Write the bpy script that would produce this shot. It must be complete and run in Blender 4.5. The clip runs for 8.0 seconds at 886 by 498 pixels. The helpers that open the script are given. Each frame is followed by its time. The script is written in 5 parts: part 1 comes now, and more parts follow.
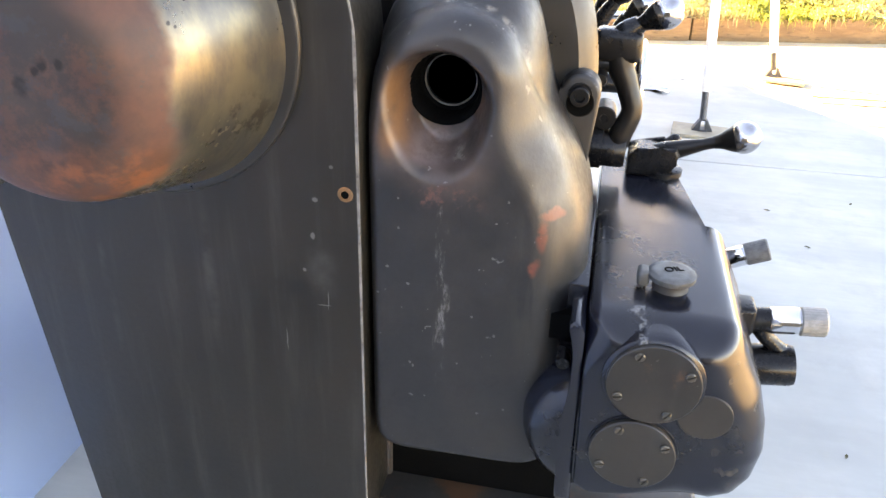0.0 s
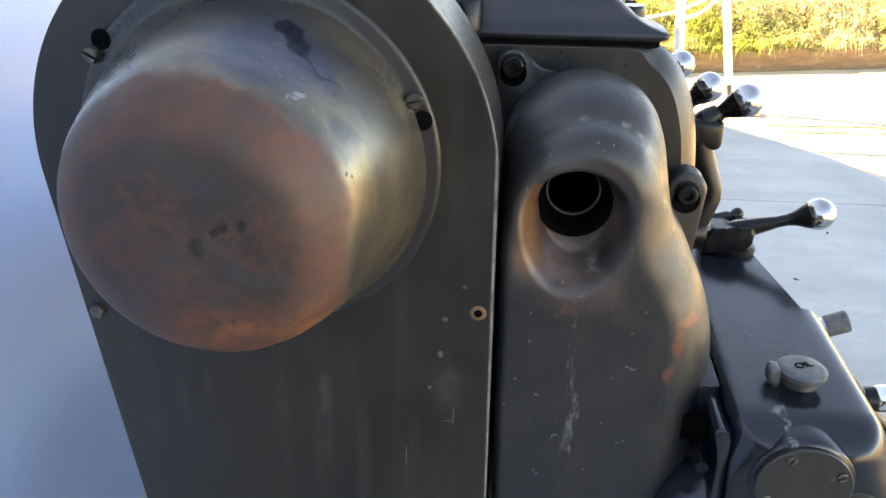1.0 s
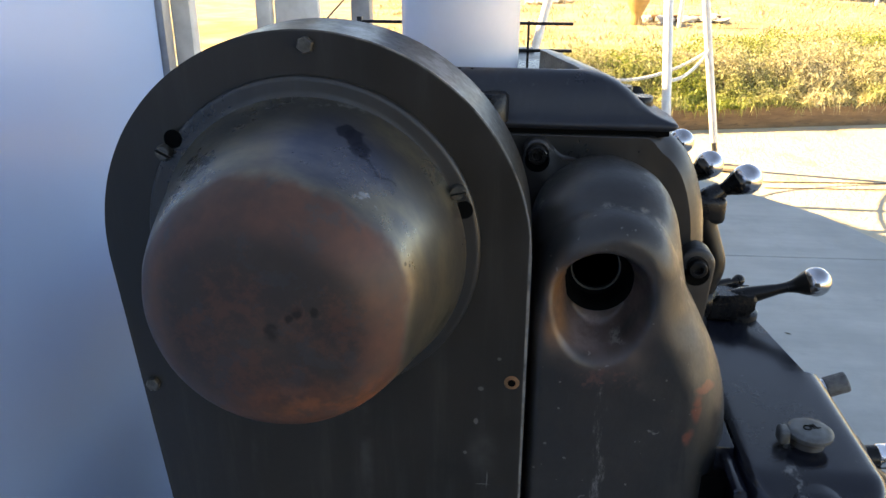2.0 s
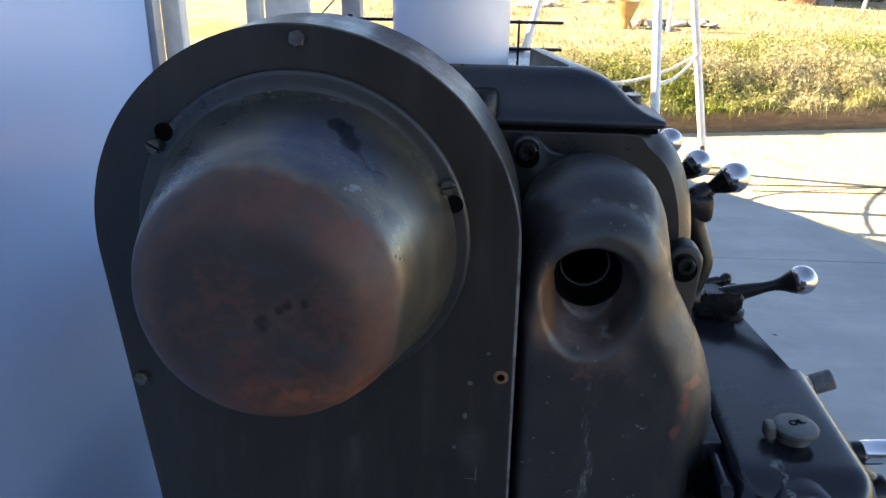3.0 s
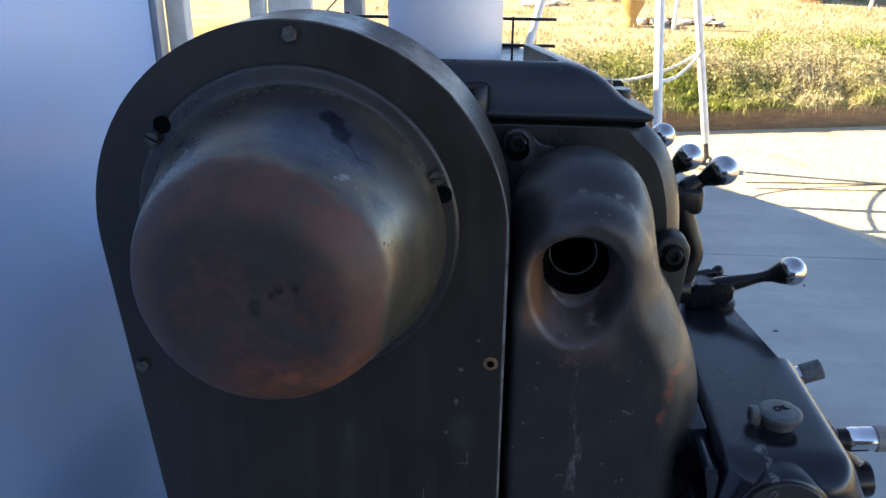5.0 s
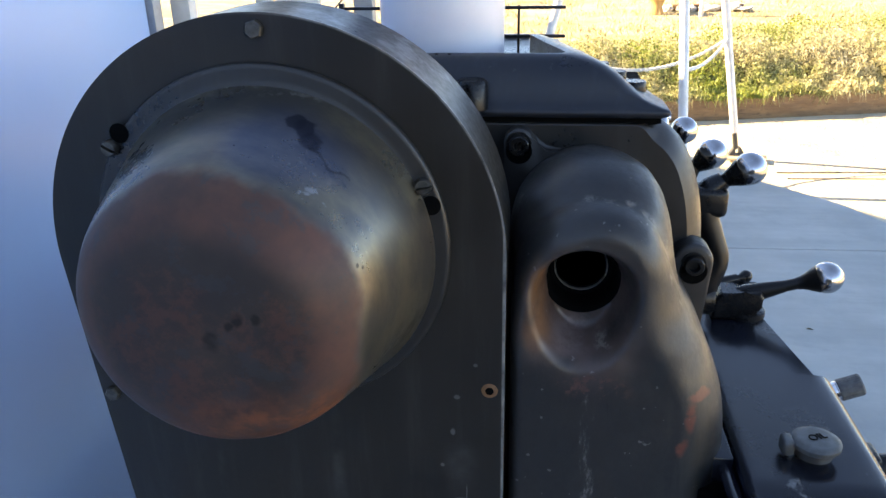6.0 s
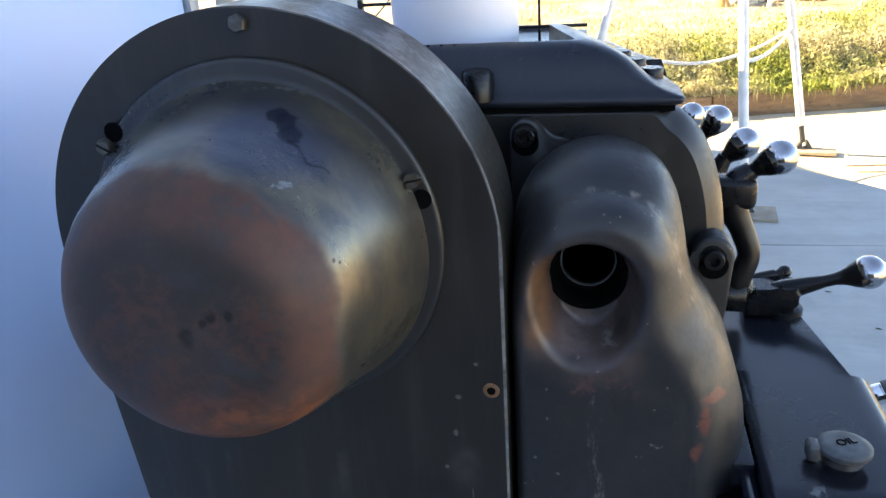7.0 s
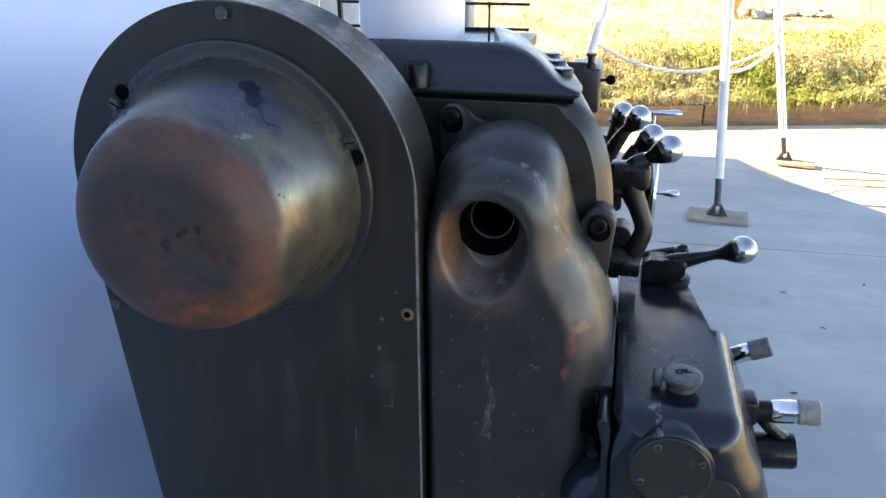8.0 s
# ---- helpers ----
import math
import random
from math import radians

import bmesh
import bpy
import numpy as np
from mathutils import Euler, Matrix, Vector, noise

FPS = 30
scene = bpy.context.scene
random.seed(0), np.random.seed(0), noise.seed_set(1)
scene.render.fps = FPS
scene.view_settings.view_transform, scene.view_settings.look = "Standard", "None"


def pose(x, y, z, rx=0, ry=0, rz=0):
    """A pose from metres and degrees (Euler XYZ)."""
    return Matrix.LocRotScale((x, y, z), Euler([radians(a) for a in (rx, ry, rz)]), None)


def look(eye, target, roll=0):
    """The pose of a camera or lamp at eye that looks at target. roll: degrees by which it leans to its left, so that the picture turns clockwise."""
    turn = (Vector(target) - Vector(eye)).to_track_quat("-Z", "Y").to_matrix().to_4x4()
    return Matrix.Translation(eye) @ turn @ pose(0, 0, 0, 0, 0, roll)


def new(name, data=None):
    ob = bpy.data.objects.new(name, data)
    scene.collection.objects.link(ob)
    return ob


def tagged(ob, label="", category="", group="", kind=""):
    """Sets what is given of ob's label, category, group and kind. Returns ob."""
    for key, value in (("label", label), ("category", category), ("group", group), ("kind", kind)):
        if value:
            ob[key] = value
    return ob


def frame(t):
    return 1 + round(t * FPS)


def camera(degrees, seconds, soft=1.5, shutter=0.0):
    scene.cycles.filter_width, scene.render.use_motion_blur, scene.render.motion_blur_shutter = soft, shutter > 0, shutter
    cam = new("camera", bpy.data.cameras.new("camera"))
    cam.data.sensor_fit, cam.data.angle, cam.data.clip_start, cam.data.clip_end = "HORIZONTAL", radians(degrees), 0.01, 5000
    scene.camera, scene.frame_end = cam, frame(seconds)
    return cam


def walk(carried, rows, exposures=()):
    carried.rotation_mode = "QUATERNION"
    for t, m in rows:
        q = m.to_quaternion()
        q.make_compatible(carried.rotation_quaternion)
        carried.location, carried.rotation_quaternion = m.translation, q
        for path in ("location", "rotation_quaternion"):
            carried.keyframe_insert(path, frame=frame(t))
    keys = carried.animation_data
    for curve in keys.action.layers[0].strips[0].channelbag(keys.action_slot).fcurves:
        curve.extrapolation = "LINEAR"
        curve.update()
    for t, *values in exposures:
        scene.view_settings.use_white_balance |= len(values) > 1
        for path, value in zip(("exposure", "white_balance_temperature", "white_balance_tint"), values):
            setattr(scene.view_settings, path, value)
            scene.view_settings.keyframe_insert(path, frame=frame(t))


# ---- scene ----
cam = camera(58.8, 8.0)
PATH = [
    (0, (0.233, -0.731, 1.351), (-0.109, 0.995, 0.401), 1.6),
    (0.5, (0.107, -0.705, 1.363), (-0.168, 1.056, 0.455), -1.1),
    (1, (0.026, -0.713, 1.425), (-0.183, 1.071, 0.544), 0.2),
    (1.5, (-0.022, -0.768, 1.482), (-0.208, 1.068, 0.71), 0.2),
    (3, (-0.023, -0.781, 1.475), (-0.177, 1.064, 0.72), 0.7),
    (3.5, (0.013, -0.837, 1.462), (-0.078, 1.018, 0.72), 1.3),
    (4, (0.007, -0.852, 1.47), (-0.119, 1.006, 0.741), 0.9),
    (4.5, (-0.003, -0.84, 1.476), (-0.155, 1.012, 0.736), 0.8),
    (6, (0.027, -0.71, 1.461), (-0.214, 1.119, 0.689), -1.2),
    (6.5, (0.064, -0.679, 1.452), (-0.269, 1.141, 0.693), -1.7),
    (7, (0.093, -0.68, 1.443), (-0.315, 1.124, 0.682), -3.8),
    (7.5, (0.145, -0.757, 1.464), (-0.269, 1.044, 0.697), -3.5),
    (8, (0.231, -0.874, 1.473), (-0.186, 0.922, 0.699), -0.4),
]
LIGHT = [
    (0, 4.15, 17500, 20), (0.5, 3.05, 16000, 13), (1, 3.58, 15500, 14), (1.5, 2.98, 14200, 13), (3, 2.28, 9300, 11), (3.5, 2.24, 8700, 11), (4, 2.12, 8500, 11),
    (4.5, 2.06, 8300, 11), (6, 2.62, 9700, 11), (6.5, 2.7, 9700, 11), (7, 2.8, 9800, 11), (7.5, 3.0, 10000, 11), (8, 2.85, 10000, 11),
]
walk(cam, [(t, look(eye, target, roll)) for t, eye, target, roll in PATH], LIGHT)

# ---- world, sun ----
SUN_FROM = Vector((-0.994, 0.105, 0.0)).normalized()
SUN_UP = radians(31.7)
world = bpy.data.worlds.new("world")
scene.world = world
world.use_nodes = True
wn, wl = world.node_tree.nodes, world.node_tree.links
sky = wn.new("ShaderNodeTexSky")
sky.sky_type = "NISHITA"
sky.sun_disc = False
sky.sun_elevation = SUN_UP
sky.air_density, sky.dust_density, sky.ozone_density = 0.65, 0.0, 3.5
sky.altitude = 2500.0
sky.sun_rotation = math.atan2(SUN_FROM.x, SUN_FROM.y)
wl.new(sky.outputs[0], wn["Background"].inputs[0])
wn["Background"].inputs[1].default_value = 0.15
sun = new("sun", bpy.data.lights.new("sun", "SUN"))
sun.data.energy, sun.data.angle, sun.data.color = 5.0, radians(0.5), (1.0, 0.88, 0.70)
sun_dir = SUN_FROM * math.cos(SUN_UP) + Vector((0, 0, math.sin(SUN_UP)))
sun.matrix_world = look(Vector((-6, 3, 8)), Vector((-6, 3, 8)) - sun_dir)


# ---- materials ----
def rgb(c):
    return (c[0], c[1], c[2], 1.0)


class Mat:
    """A small builder for node materials in object space."""

    def __init__(self, name):
        self.m = bpy.data.materials.new(name)
        self.m.use_nodes = True
        self.n, self.l = self.m.node_tree.nodes, self.m.node_tree.links
        self.b = self.n["Principled BSDF"]
        self.co = self.n.new("ShaderNodeTexCoord").outputs["Object"]
        self.ragged = self.co

    def put(self, socket, value):
        s = self.b.inputs[socket]
        if isinstance(value, (int, float)):
            s.default_value = value
        elif isinstance(value, tuple):
            s.default_value = rgb(value)
        else:
            self.l.new(value, s)
        return self

    def scaled(self, sx, sy, sz, off=(0, 0, 0)):
        mp = self.n.new("ShaderNodeMapping")
        mp.inputs["Scale"].default_value = (sx, sy, sz)
        mp.inputs["Location"].default_value = off
        self.l.new(self.co, mp.inputs[0])
        return mp.outputs[0]

    def noise(self, scale, detail=4.0, rough=0.55, lo=0.0, hi=1.0, co=None, distort=0.0):
        t = self.n.new("ShaderNodeTexNoise")
        t.inputs["Scale"].default_value = scale
        t.inputs["Detail"].default_value = detail
        t.inputs["Roughness"].default_value = rough
        t.inputs["Distortion"].default_value = distort
        self.l.new(co or self.co, t.inputs["Vector"])
        return self.span(t.outputs[0], lo, hi)

    def span(self, value, lo, hi, a=0.0, b=1.0):
        r = self.n.new("ShaderNodeMapRange")
        r.interpolation_type = "SMOOTHSTEP"
        for k, v in zip(("From Min", "From Max", "To Min", "To Max"), (lo, hi, a, b)):
            r.inputs[k].default_value = v
        self.l.new(value, r.inputs["Value"])
        return r.outputs[0]

    def math(self, op, a, b):
        m = self.n.new("ShaderNodeMath")
        m.operation = op
        for i, v in enumerate((a, b)):
            if isinstance(v, (int, float)):
                m.inputs[i].default_value = v
            else:
                self.l.new(v, m.inputs[i])
        return m.outputs[0]

    def mix(self, f, a, b):
        m = self.n.new("ShaderNodeMix")
        m.data_type = "RGBA"
        for s, v in ((m.inputs[0], f), (m.inputs[6], a), (m.inputs[7], b)):
            if isinstance(v, tuple):
                s.default_value = rgb(v)
            elif isinstance(v, (int, float)):
                s.default_value = v
            else:
                self.l.new(v, s)
        return m.outputs[2]

    def near(self, centre, radius, soft, stretch=(1, 1, 1)):
        """1 inside an ellipsoid round a place, falling to 0 over soft (a share of the radius)."""
        d = self.n.new("ShaderNodeVectorMath")
        d.operation = "SUBTRACT"
        self.l.new(self.ragged, d.inputs[0])
        d.inputs[1].default_value = centre
        s = self.n.new("ShaderNodeVectorMath")
        s.operation = "DIVIDE"
        self.l.new(d.outputs[0], s.inputs[0])
        s.inputs[1].default_value = tuple(radius * k for k in stretch)
        ln = self.n.new("ShaderNodeVectorMath")
        ln.operation = "LENGTH"
        self.l.new(s.outputs[0], ln.inputs[0])
        return self.span(ln.outputs["Value"], 1.0, 1.0 - soft)

    def shake(self, size, scale):
        """From here on, places for near() are shaken by noise, so that marks get ragged outlines."""
        t = self.n.new("ShaderNodeTexNoise")
        t.inputs["Scale"].default_value = scale
        t.inputs["Detail"].default_value = 4.0
        self.l.new(self.co, t.inputs["Vector"])
        d = self.n.new("ShaderNodeVectorMath")
        d.operation = "SUBTRACT"
        self.l.new(t.outputs["Color"], d.inputs[0])
        d.inputs[1].default_value = (0.5, 0.5, 0.5)
        k = self.n.new("ShaderNodeVectorMath")
        k.operation = "MULTIPLY_ADD"
        self.l.new(d.outputs[0], k.inputs[0])
        k.inputs[1].default_value = (size, size, size)
        self.l.new(self.co, k.inputs[2])
        self.ragged = k.outputs[0]

    def along(self, axis, lo, hi):
        sp = self.n.new("ShaderNodeSeparateXYZ")
        self.l.new(self.co, sp.inputs[0])
        return self.span(sp.outputs[axis], lo, hi)

    def bump(self, height, strength, distance):
        bp = self.n.new("ShaderNodeBump")
        bp.inputs["Strength"].default_value = strength
        bp.inputs["Distance"].default_value = distance
        self.l.new(height, bp.inputs["Height"])
        self.l.new(bp.outputs[0], self.b.inputs["Normal"])
        return self


def painted(name, base, second, rough=0.42, rust=0.0, rust_col=(0.11, 0.045, 0.022), specks=0.6, metal=0.0, spec=0.5, grain=0.12):
    """Old machine enamel: blotched, rubbed, with specks and rust."""
    m = Mat(name)
    big = m.noise(9.0, 5.0, 0.6, 0.35, 0.68)
    streak = m.noise(6.0, 4.0, 0.6, 0.5, 0.75, m.scaled(9, 9, 1.0))
    fine = m.noise(160.0, 3.0, 0.6, 0.3, 0.75)
    col = m.mix(big, base, second)
    col = m.mix(m.math("MULTIPLY", streak, 0.35), col, tuple(min(1, c * 1.9 + 0.012) for c in base))
    if rust:
        r = m.noise(14.0, 6.0, 0.65, 0.62 - 0.2 * rust, 0.74 - 0.1 * rust)
        col = m.mix(m.math("MULTIPLY", r, 0.85), col, rust_col)
    sp = m.noise(95.0, 2.0, 0.5, 0.735, 0.765)
    col = m.mix(m.math("MULTIPLY", sp, specks), col, (0.3, 0.29, 0.27))
    m.put("Base Color", col).put("Metallic", metal).put("Specular IOR Level", spec)
    m.put("Roughness", m.math("ADD", m.math("MULTIPLY", big, 0.14), m.math("ADD", m.math("MULTIPLY", fine, grain), rough - 0.12)))
    return m.bump(m.math("ADD", m.math("MULTIPLY", fine, 0.12), big), 0.07, 0.0012)


def plain(name, base, second, rough=0.5, metal=0.0, scale=20.0, bump=0.15, dist=0.002, spec=0.5):
    m = Mat(name)
    a = m.noise(scale, 5.0, 0.6, 0.3, 0.72)
    f = m.noise(scale * 9, 3.0, 0.6, 0.3, 0.75)
    m.put("Base Color", m.mix(a, base, second)).put("Metallic", metal).put("Specular IOR Level", spec)
    m.put("Roughness", m.math("ADD", m.math("MULTIPLY", f, 0.15), rough - 0.07))
    return m.bump(m.math("ADD", a, m.math("MULTIPLY", f, 0.5)), bump, dist)


enamel = painted("dark enamel", (0.011, 0.0105, 0.010), (0.018, 0.0155, 0.013), rough=0.36, spec=0.5, specks=0.0).m
# bluish base: reflected sky put into the top cover's dark colour
enamel_gloss = painted("glossy dark enamel with sky tint", (0.007, 0.009, 0.0145), (0.010, 0.012, 0.017), rough=0.38, specks=0.05, spec=0.45, grain=0.10).m
enamel_rust = painted("rusty dark enamel", (0.03, 0.028, 0.027), (0.045, 0.036, 0.03), rust=0.6, specks=0.3).m
lever_mat = painted("lever enamel", (0.0035, 0.0035, 0.004), (0.006, 0.0055, 0.0055), rough=0.30, specks=0.1, spec=0.28).m
# near-black: shade inside holes and gaps as colour, also parts that are black
black_hole = plain("near-black for hole shade and black parts", (0.0015, 0.0015, 0.0015), (0.003, 0.003, 0.0028), rough=0.9, spec=0.05).m
steel = plain("bare steel", (0.50, 0.50, 0.52), (0.38, 0.37, 0.37), rough=0.15, metal=1.0, scale=60, bump=0.06, dist=0.0006).m
chrome = plain("chrome", (0.75, 0.75, 0.77), (0.66, 0.66, 0.68), rough=0.12, metal=1.0, scale=70, bump=0.02, dist=0.0004).m
screw_mat = plain("screw steel", (0.13, 0.118, 0.10), (0.07, 0.06, 0.05), rough=0.4, metal=0.8, scale=120).m
knurl_mat = plain("knurled steel", (0.14, 0.14, 0.14), (0.08, 0.08, 0.08), rough=0.5, metal=0.6, scale=90).m
cap_mat = plain("dull aluminium", (0.115, 0.12, 0.12), (0.07, 0.069, 0.064), rough=0.5, metal=0.35, scale=70).m
disc_mat = painted("cover plate enamel", (0.014, 0.0122, 0.0105), (0.024, 0.020, 0.016), rough=0.42, specks=0.2, rust=0.25).m


def cup_material():
    """Spun steel bulge: worn paint on the side, rust on the face and the lower rim."""
    m = Mat("worn spun steel")
    m.shake(0.035, 14.0)
    big = m.noise(7.0, 5.0, 0.6, 0.32, 0.7)
    fine = m.noise(120.0, 3.0, 0.6, 0.3, 0.75)
    swirl = m.noise(10.0, 5.0, 0.65, 0.35, 0.7, m.scaled(1.2, 2.2, 1.2))
    axis = (-0.24, -0.19, 1.157)
    tube_of = (1, 30, 1)
    side = m.mix(swirl, m.mix(big, (0.080, 0.078, 0.078), (0.125, 0.114, 0.098)), (0.20, 0.168, 0.118))
    # bluish leftover paint near the top, with the sky's reflection painted in
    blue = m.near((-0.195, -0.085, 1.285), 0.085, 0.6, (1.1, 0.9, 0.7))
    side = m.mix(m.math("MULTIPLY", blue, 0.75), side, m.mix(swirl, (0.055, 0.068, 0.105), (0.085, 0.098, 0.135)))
    front = m.near(axis, 0.131, 0.07, tube_of)
    face = m.near(axis, 0.105, 0.25, tube_of)
    band = m.mix(m.noise(17.0, 5.0, 0.65, 0.3, 0.7), (0.050, 0.027, 0.023), (0.098, 0.040, 0.028))
    inner = m.mix(m.noise(6.0, 4.0, 0.6, 0.3, 0.7), (0.018, 0.0155, 0.0165), (0.034, 0.022, 0.020))
    inner = m.mix(m.math("MULTIPLY", m.noise(19.0, 6.0, 0.75, 0.47, 0.60), 0.75), inner, (0.070, 0.028, 0.020))
    inner = m.mix(m.math("MULTIPLY", m.noise(27.0, 5.0, 0.7, 0.53, 0.60), 0.6), inner, (0.022, 0.026, 0.033))
    flake = m.math("MULTIPLY", m.near(axis, 0.135, 0.05, tube_of), m.noise(33.0, 5.0, 0.7, 0.56, 0.62))
    band = m.mix(m.math("MULTIPLY", flake, 0.6), band, (0.035, 0.036, 0.040))
    col = m.mix(m.math("MULTIPLY", front, 0.92), side, m.mix(face, band, inner))
    low = m.near((-0.175, -0.165, 1.065), 0.105, 0.7, (1.25, 0.6, 0.55))
    rusty = m.math("MULTIPLY", low, m.noise(19.0, 5.0, 0.65, 0.32, 0.56))
    col = m.mix(m.math("MULTIPLY", rusty, 0.9), col, m.mix(m.noise(40.0, 4.0, 0.6, 0.4, 0.6), (0.20, 0.066, 0.029), (0.10, 0.040, 0.024)))
    scale_edge = m.math("MULTIPLY", m.near((-0.24, -0.01, 1.318), 0.1, 0.5, (1.2, 0.25, 0.25)), m.noise(60.0, 4.0, 0.7, 0.5, 0.62))
    col = m.mix(m.math("MULTIPLY", scale_edge, 0.6), col, (0.3, 0.28, 0.25))
    grime = m.math("MULTIPLY", m.near((-0.10, -0.055, 1.075), 0.07, 0.7, (0.8, 1.0, 0.9)), m.noise(38.0, 5.0, 0.7, 0.48, 0.6))
    col = m.mix(m.math("MULTIPLY", grime, 0.7), col, (0.045, 0.036, 0.022))
    m.shake(0.016, 55.0)
    for c, r in (((-0.230, -0.187, 1.154), 0.012), ((-0.207, -0.187, 1.174), 0.009), ((-0.191, -0.187, 1.175), 0.006), ((-0.215, -0.187, 1.168), 0.007)):
        spot = m.math("MULTIPLY", m.near(c, r, 0.6, (0.8, 1, 1.1)), m.noise(60.0, 2.0, 0.5, 0.1, 0.5))
        col = m.mix(m.math("MULTIPLY", spot, 0.9), col, (0.012, 0.01, 0.009))
    for c, r, st in (((-0.187, -0.052, 1.301), 0.012, (1.0, 1.2, 0.7)), ((-0.178, -0.058, 1.295), 0.013, (0.8, 1.4, 0.8)), ((-0.172, -0.068, 1.285), 0.013, (0.8, 1.4, 0.9))):
        chip = m.math("MULTIPLY", m.near(c, r, 0.3, st), m.noise(70.0, 3.0, 0.5, 0.20, 0.34))
        col = m.mix(m.math("MULTIPLY", chip, 0.85), col, (0.018, 0.021, 0.034))
    m.shake(0.005, 60.0)
    for k in range(30):
        f = k / 29
        px, pz = -0.168 + 0.033 * f, 1.284 - 0.027 * f + 0.0012 * math.sin(9 * f)
        c = (px, -0.060 - (0.1515 - math.hypot(px + 0.24, pz - 1.157)) * 3.6, pz)
        col = m.mix(m.math("MULTIPLY", m.near(c, 0.0013 - 0.0004 * f, 0.6, (0.9, 5.0, 0.9)), 0.75), col, (0.016, 0.017, 0.022))
    for c, r in (((-0.119, -0.138, 1.203), 0.0028), ((-0.116, -0.132, 1.199), 0.0022), ((-0.111, -0.088, 1.094), 0.0035), ((-0.118, -0.09, 1.083), 0.003)):
        col = m.mix(m.math("MULTIPLY", m.near(c, r, 0.6), 0.8), col, (0.02, 0.02, 0.022))
    pale = m.math("MULTIPLY", m.near((-0.162, -0.12, 1.267), 0.032, 0.5), m.noise(85.0, 3.0, 0.6, 0.60, 0.66))
    col = m.mix(m.math("MULTIPLY", pale, 0.5), col, (0.4, 0.39, 0.38))
    scab = m.math("MULTIPLY", m.near((-0.11, -0.09, 1.09), 0.05, 0.6), m.noise(90.0, 2.0, 0.5, 0.6, 0.64))
    col = m.mix(scab, col, (0.26, 0.22, 0.15))
    m.put("Specular IOR Level", 0.22).put("Base Color", col).put("Metallic", m.math("MULTIPLY", m.math("SUBTRACT", 1.0, m.math("MAXIMUM", front, rusty)), 0.8))
    r = m.math("ADD", m.math("MULTIPLY", front, 0.2), m.math("ADD", m.math("MULTIPLY", big, 0.12), m.math("ADD", m.math("MULTIPLY", fine, 0.04), 0.23)))
    m.put("Roughness", r)
    return m.bump(m.math("ADD", m.noise(15.0, 3.0, 0.5), m.math("MULTIPLY", fine, 0.02)), 0.2, 0.002).m


def guard_material():
    """Cast guard: dark paint rubbed brown round the opening, pale drip streak, a smear of red paint."""
    m = Mat("rubbed guard enamel")
    m.shake(0.03, 20.0)
    big = m.noise(8.0, 5.0, 0.6, 0.35, 0.68)
    fine = m.noise(150.0, 3.0, 0.6, 0.3, 0.75)
    col = m.mix(big, (0.0115, 0.0110, 0.0112), (0.020, 0.0172, 0.0158))
    hollow = m.near((0.076, 0.04, 1.08), 0.10, 0.6, (0.85, 1, 1.05))
    col = m.mix(m.math("MULTIPLY", hollow, m.noise(16.0, 4.0, 0.6, 0.2, 0.6)), col, (0.080, 0.050, 0.042))
    lip = m.math("MULTIPLY", m.near((0.03, 0.02, 1.09), 0.045, 0.7, (0.55, 1, 1.5)), m.noise(18.0, 3.0, 0.6, 0.3, 0.6))
    col = m.mix(m.math("MULTIPLY", lip, 0.8), col, (0.19, 0.085, 0.035))
    pinkish = m.math("MULTIPLY", m.near((0.085, 0.02, 1.0), 0.045, 0.6, (1.2, 1, 0.5)), m.noise(48.0, 5.0, 0.7, 0.5, 0.62))
    col = m.mix(m.math("MULTIPLY", pinkish, 0.6), col, (0.12, 0.045, 0.034))
    mauve = m.math("MULTIPLY", m.near((0.062, 0.05, 1.045), 0.04, 0.7, (1.1, 1, 0.8)), m.noise(30.0, 5.0, 0.7, 0.35, 0.6))
    col = m.mix(m.math("MULTIPLY", mauve, 0.7), col, (0.15, 0.115, 0.115))
    for c, r, st in (((0.098, 0.058, 1.1955), 0.034, (1.2, 0.3, 0.2)), ((0.140, 0.058, 1.177), 0.024, (0.8, 0.4, 0.7)), ((0.163, 0.058, 1.145), 0.026, (0.5, 0.6, 1.0)), ((0.10, 0.045, 1.043), 0.014, (1.2, 2, 1.0))):
        rub = m.math("MULTIPLY", m.near(c, r, 0.6, st), m.noise(75.0, 4.0, 0.7, 0.46, 0.6))
        col = m.mix(m.math("MULTIPLY", rub, 0.5), col, (0.24, 0.22, 0.19))
    drip = m.math("MULTIPLY", m.near((0.083, 0.015, 0.885), 0.1, 0.35, (0.09, 1, 1.35)), m.noise(34.0, 6.0, 0.75, 0.48, 0.72, m.scaled(2.2, 1, 0.6)))
    col = m.mix(m.math("MULTIPLY", drip, 0.75), col, (0.27, 0.26, 0.24))
    worn = m.math("MULTIPLY", m.near((0.19, 0.02, 0.93), 0.1, 0.7, (0.35, 1, 1.8)), m.noise(13.0, 4.0, 0.6, 0.35, 0.6, m.scaled(4, 1, 0.7)))
    col = m.mix(m.math("MULTIPLY", worn, 0.14), col, (0.14, 0.12, 0.09))
    for c, s in (((0.190, 0.03, 0.968), (0.5, 2, 1.3)), ((0.199, 0.03, 0.992), (0.9, 2, 0.42)), ((0.187, 0.03, 0.931), (0.4, 2, 0.8))):
        red = m.math("MULTIPLY", m.near(c, 0.02, 0.5, s), m.noise(45.0, 3.0, 0.6, 0.36, 0.5))
        col = m.mix(m.math("MULTIPLY", red, 0.65), col, (0.20, 0.048, 0.024))
    sp = m.noise(70.0, 2.5, 0.55, 0.695, 0.715)
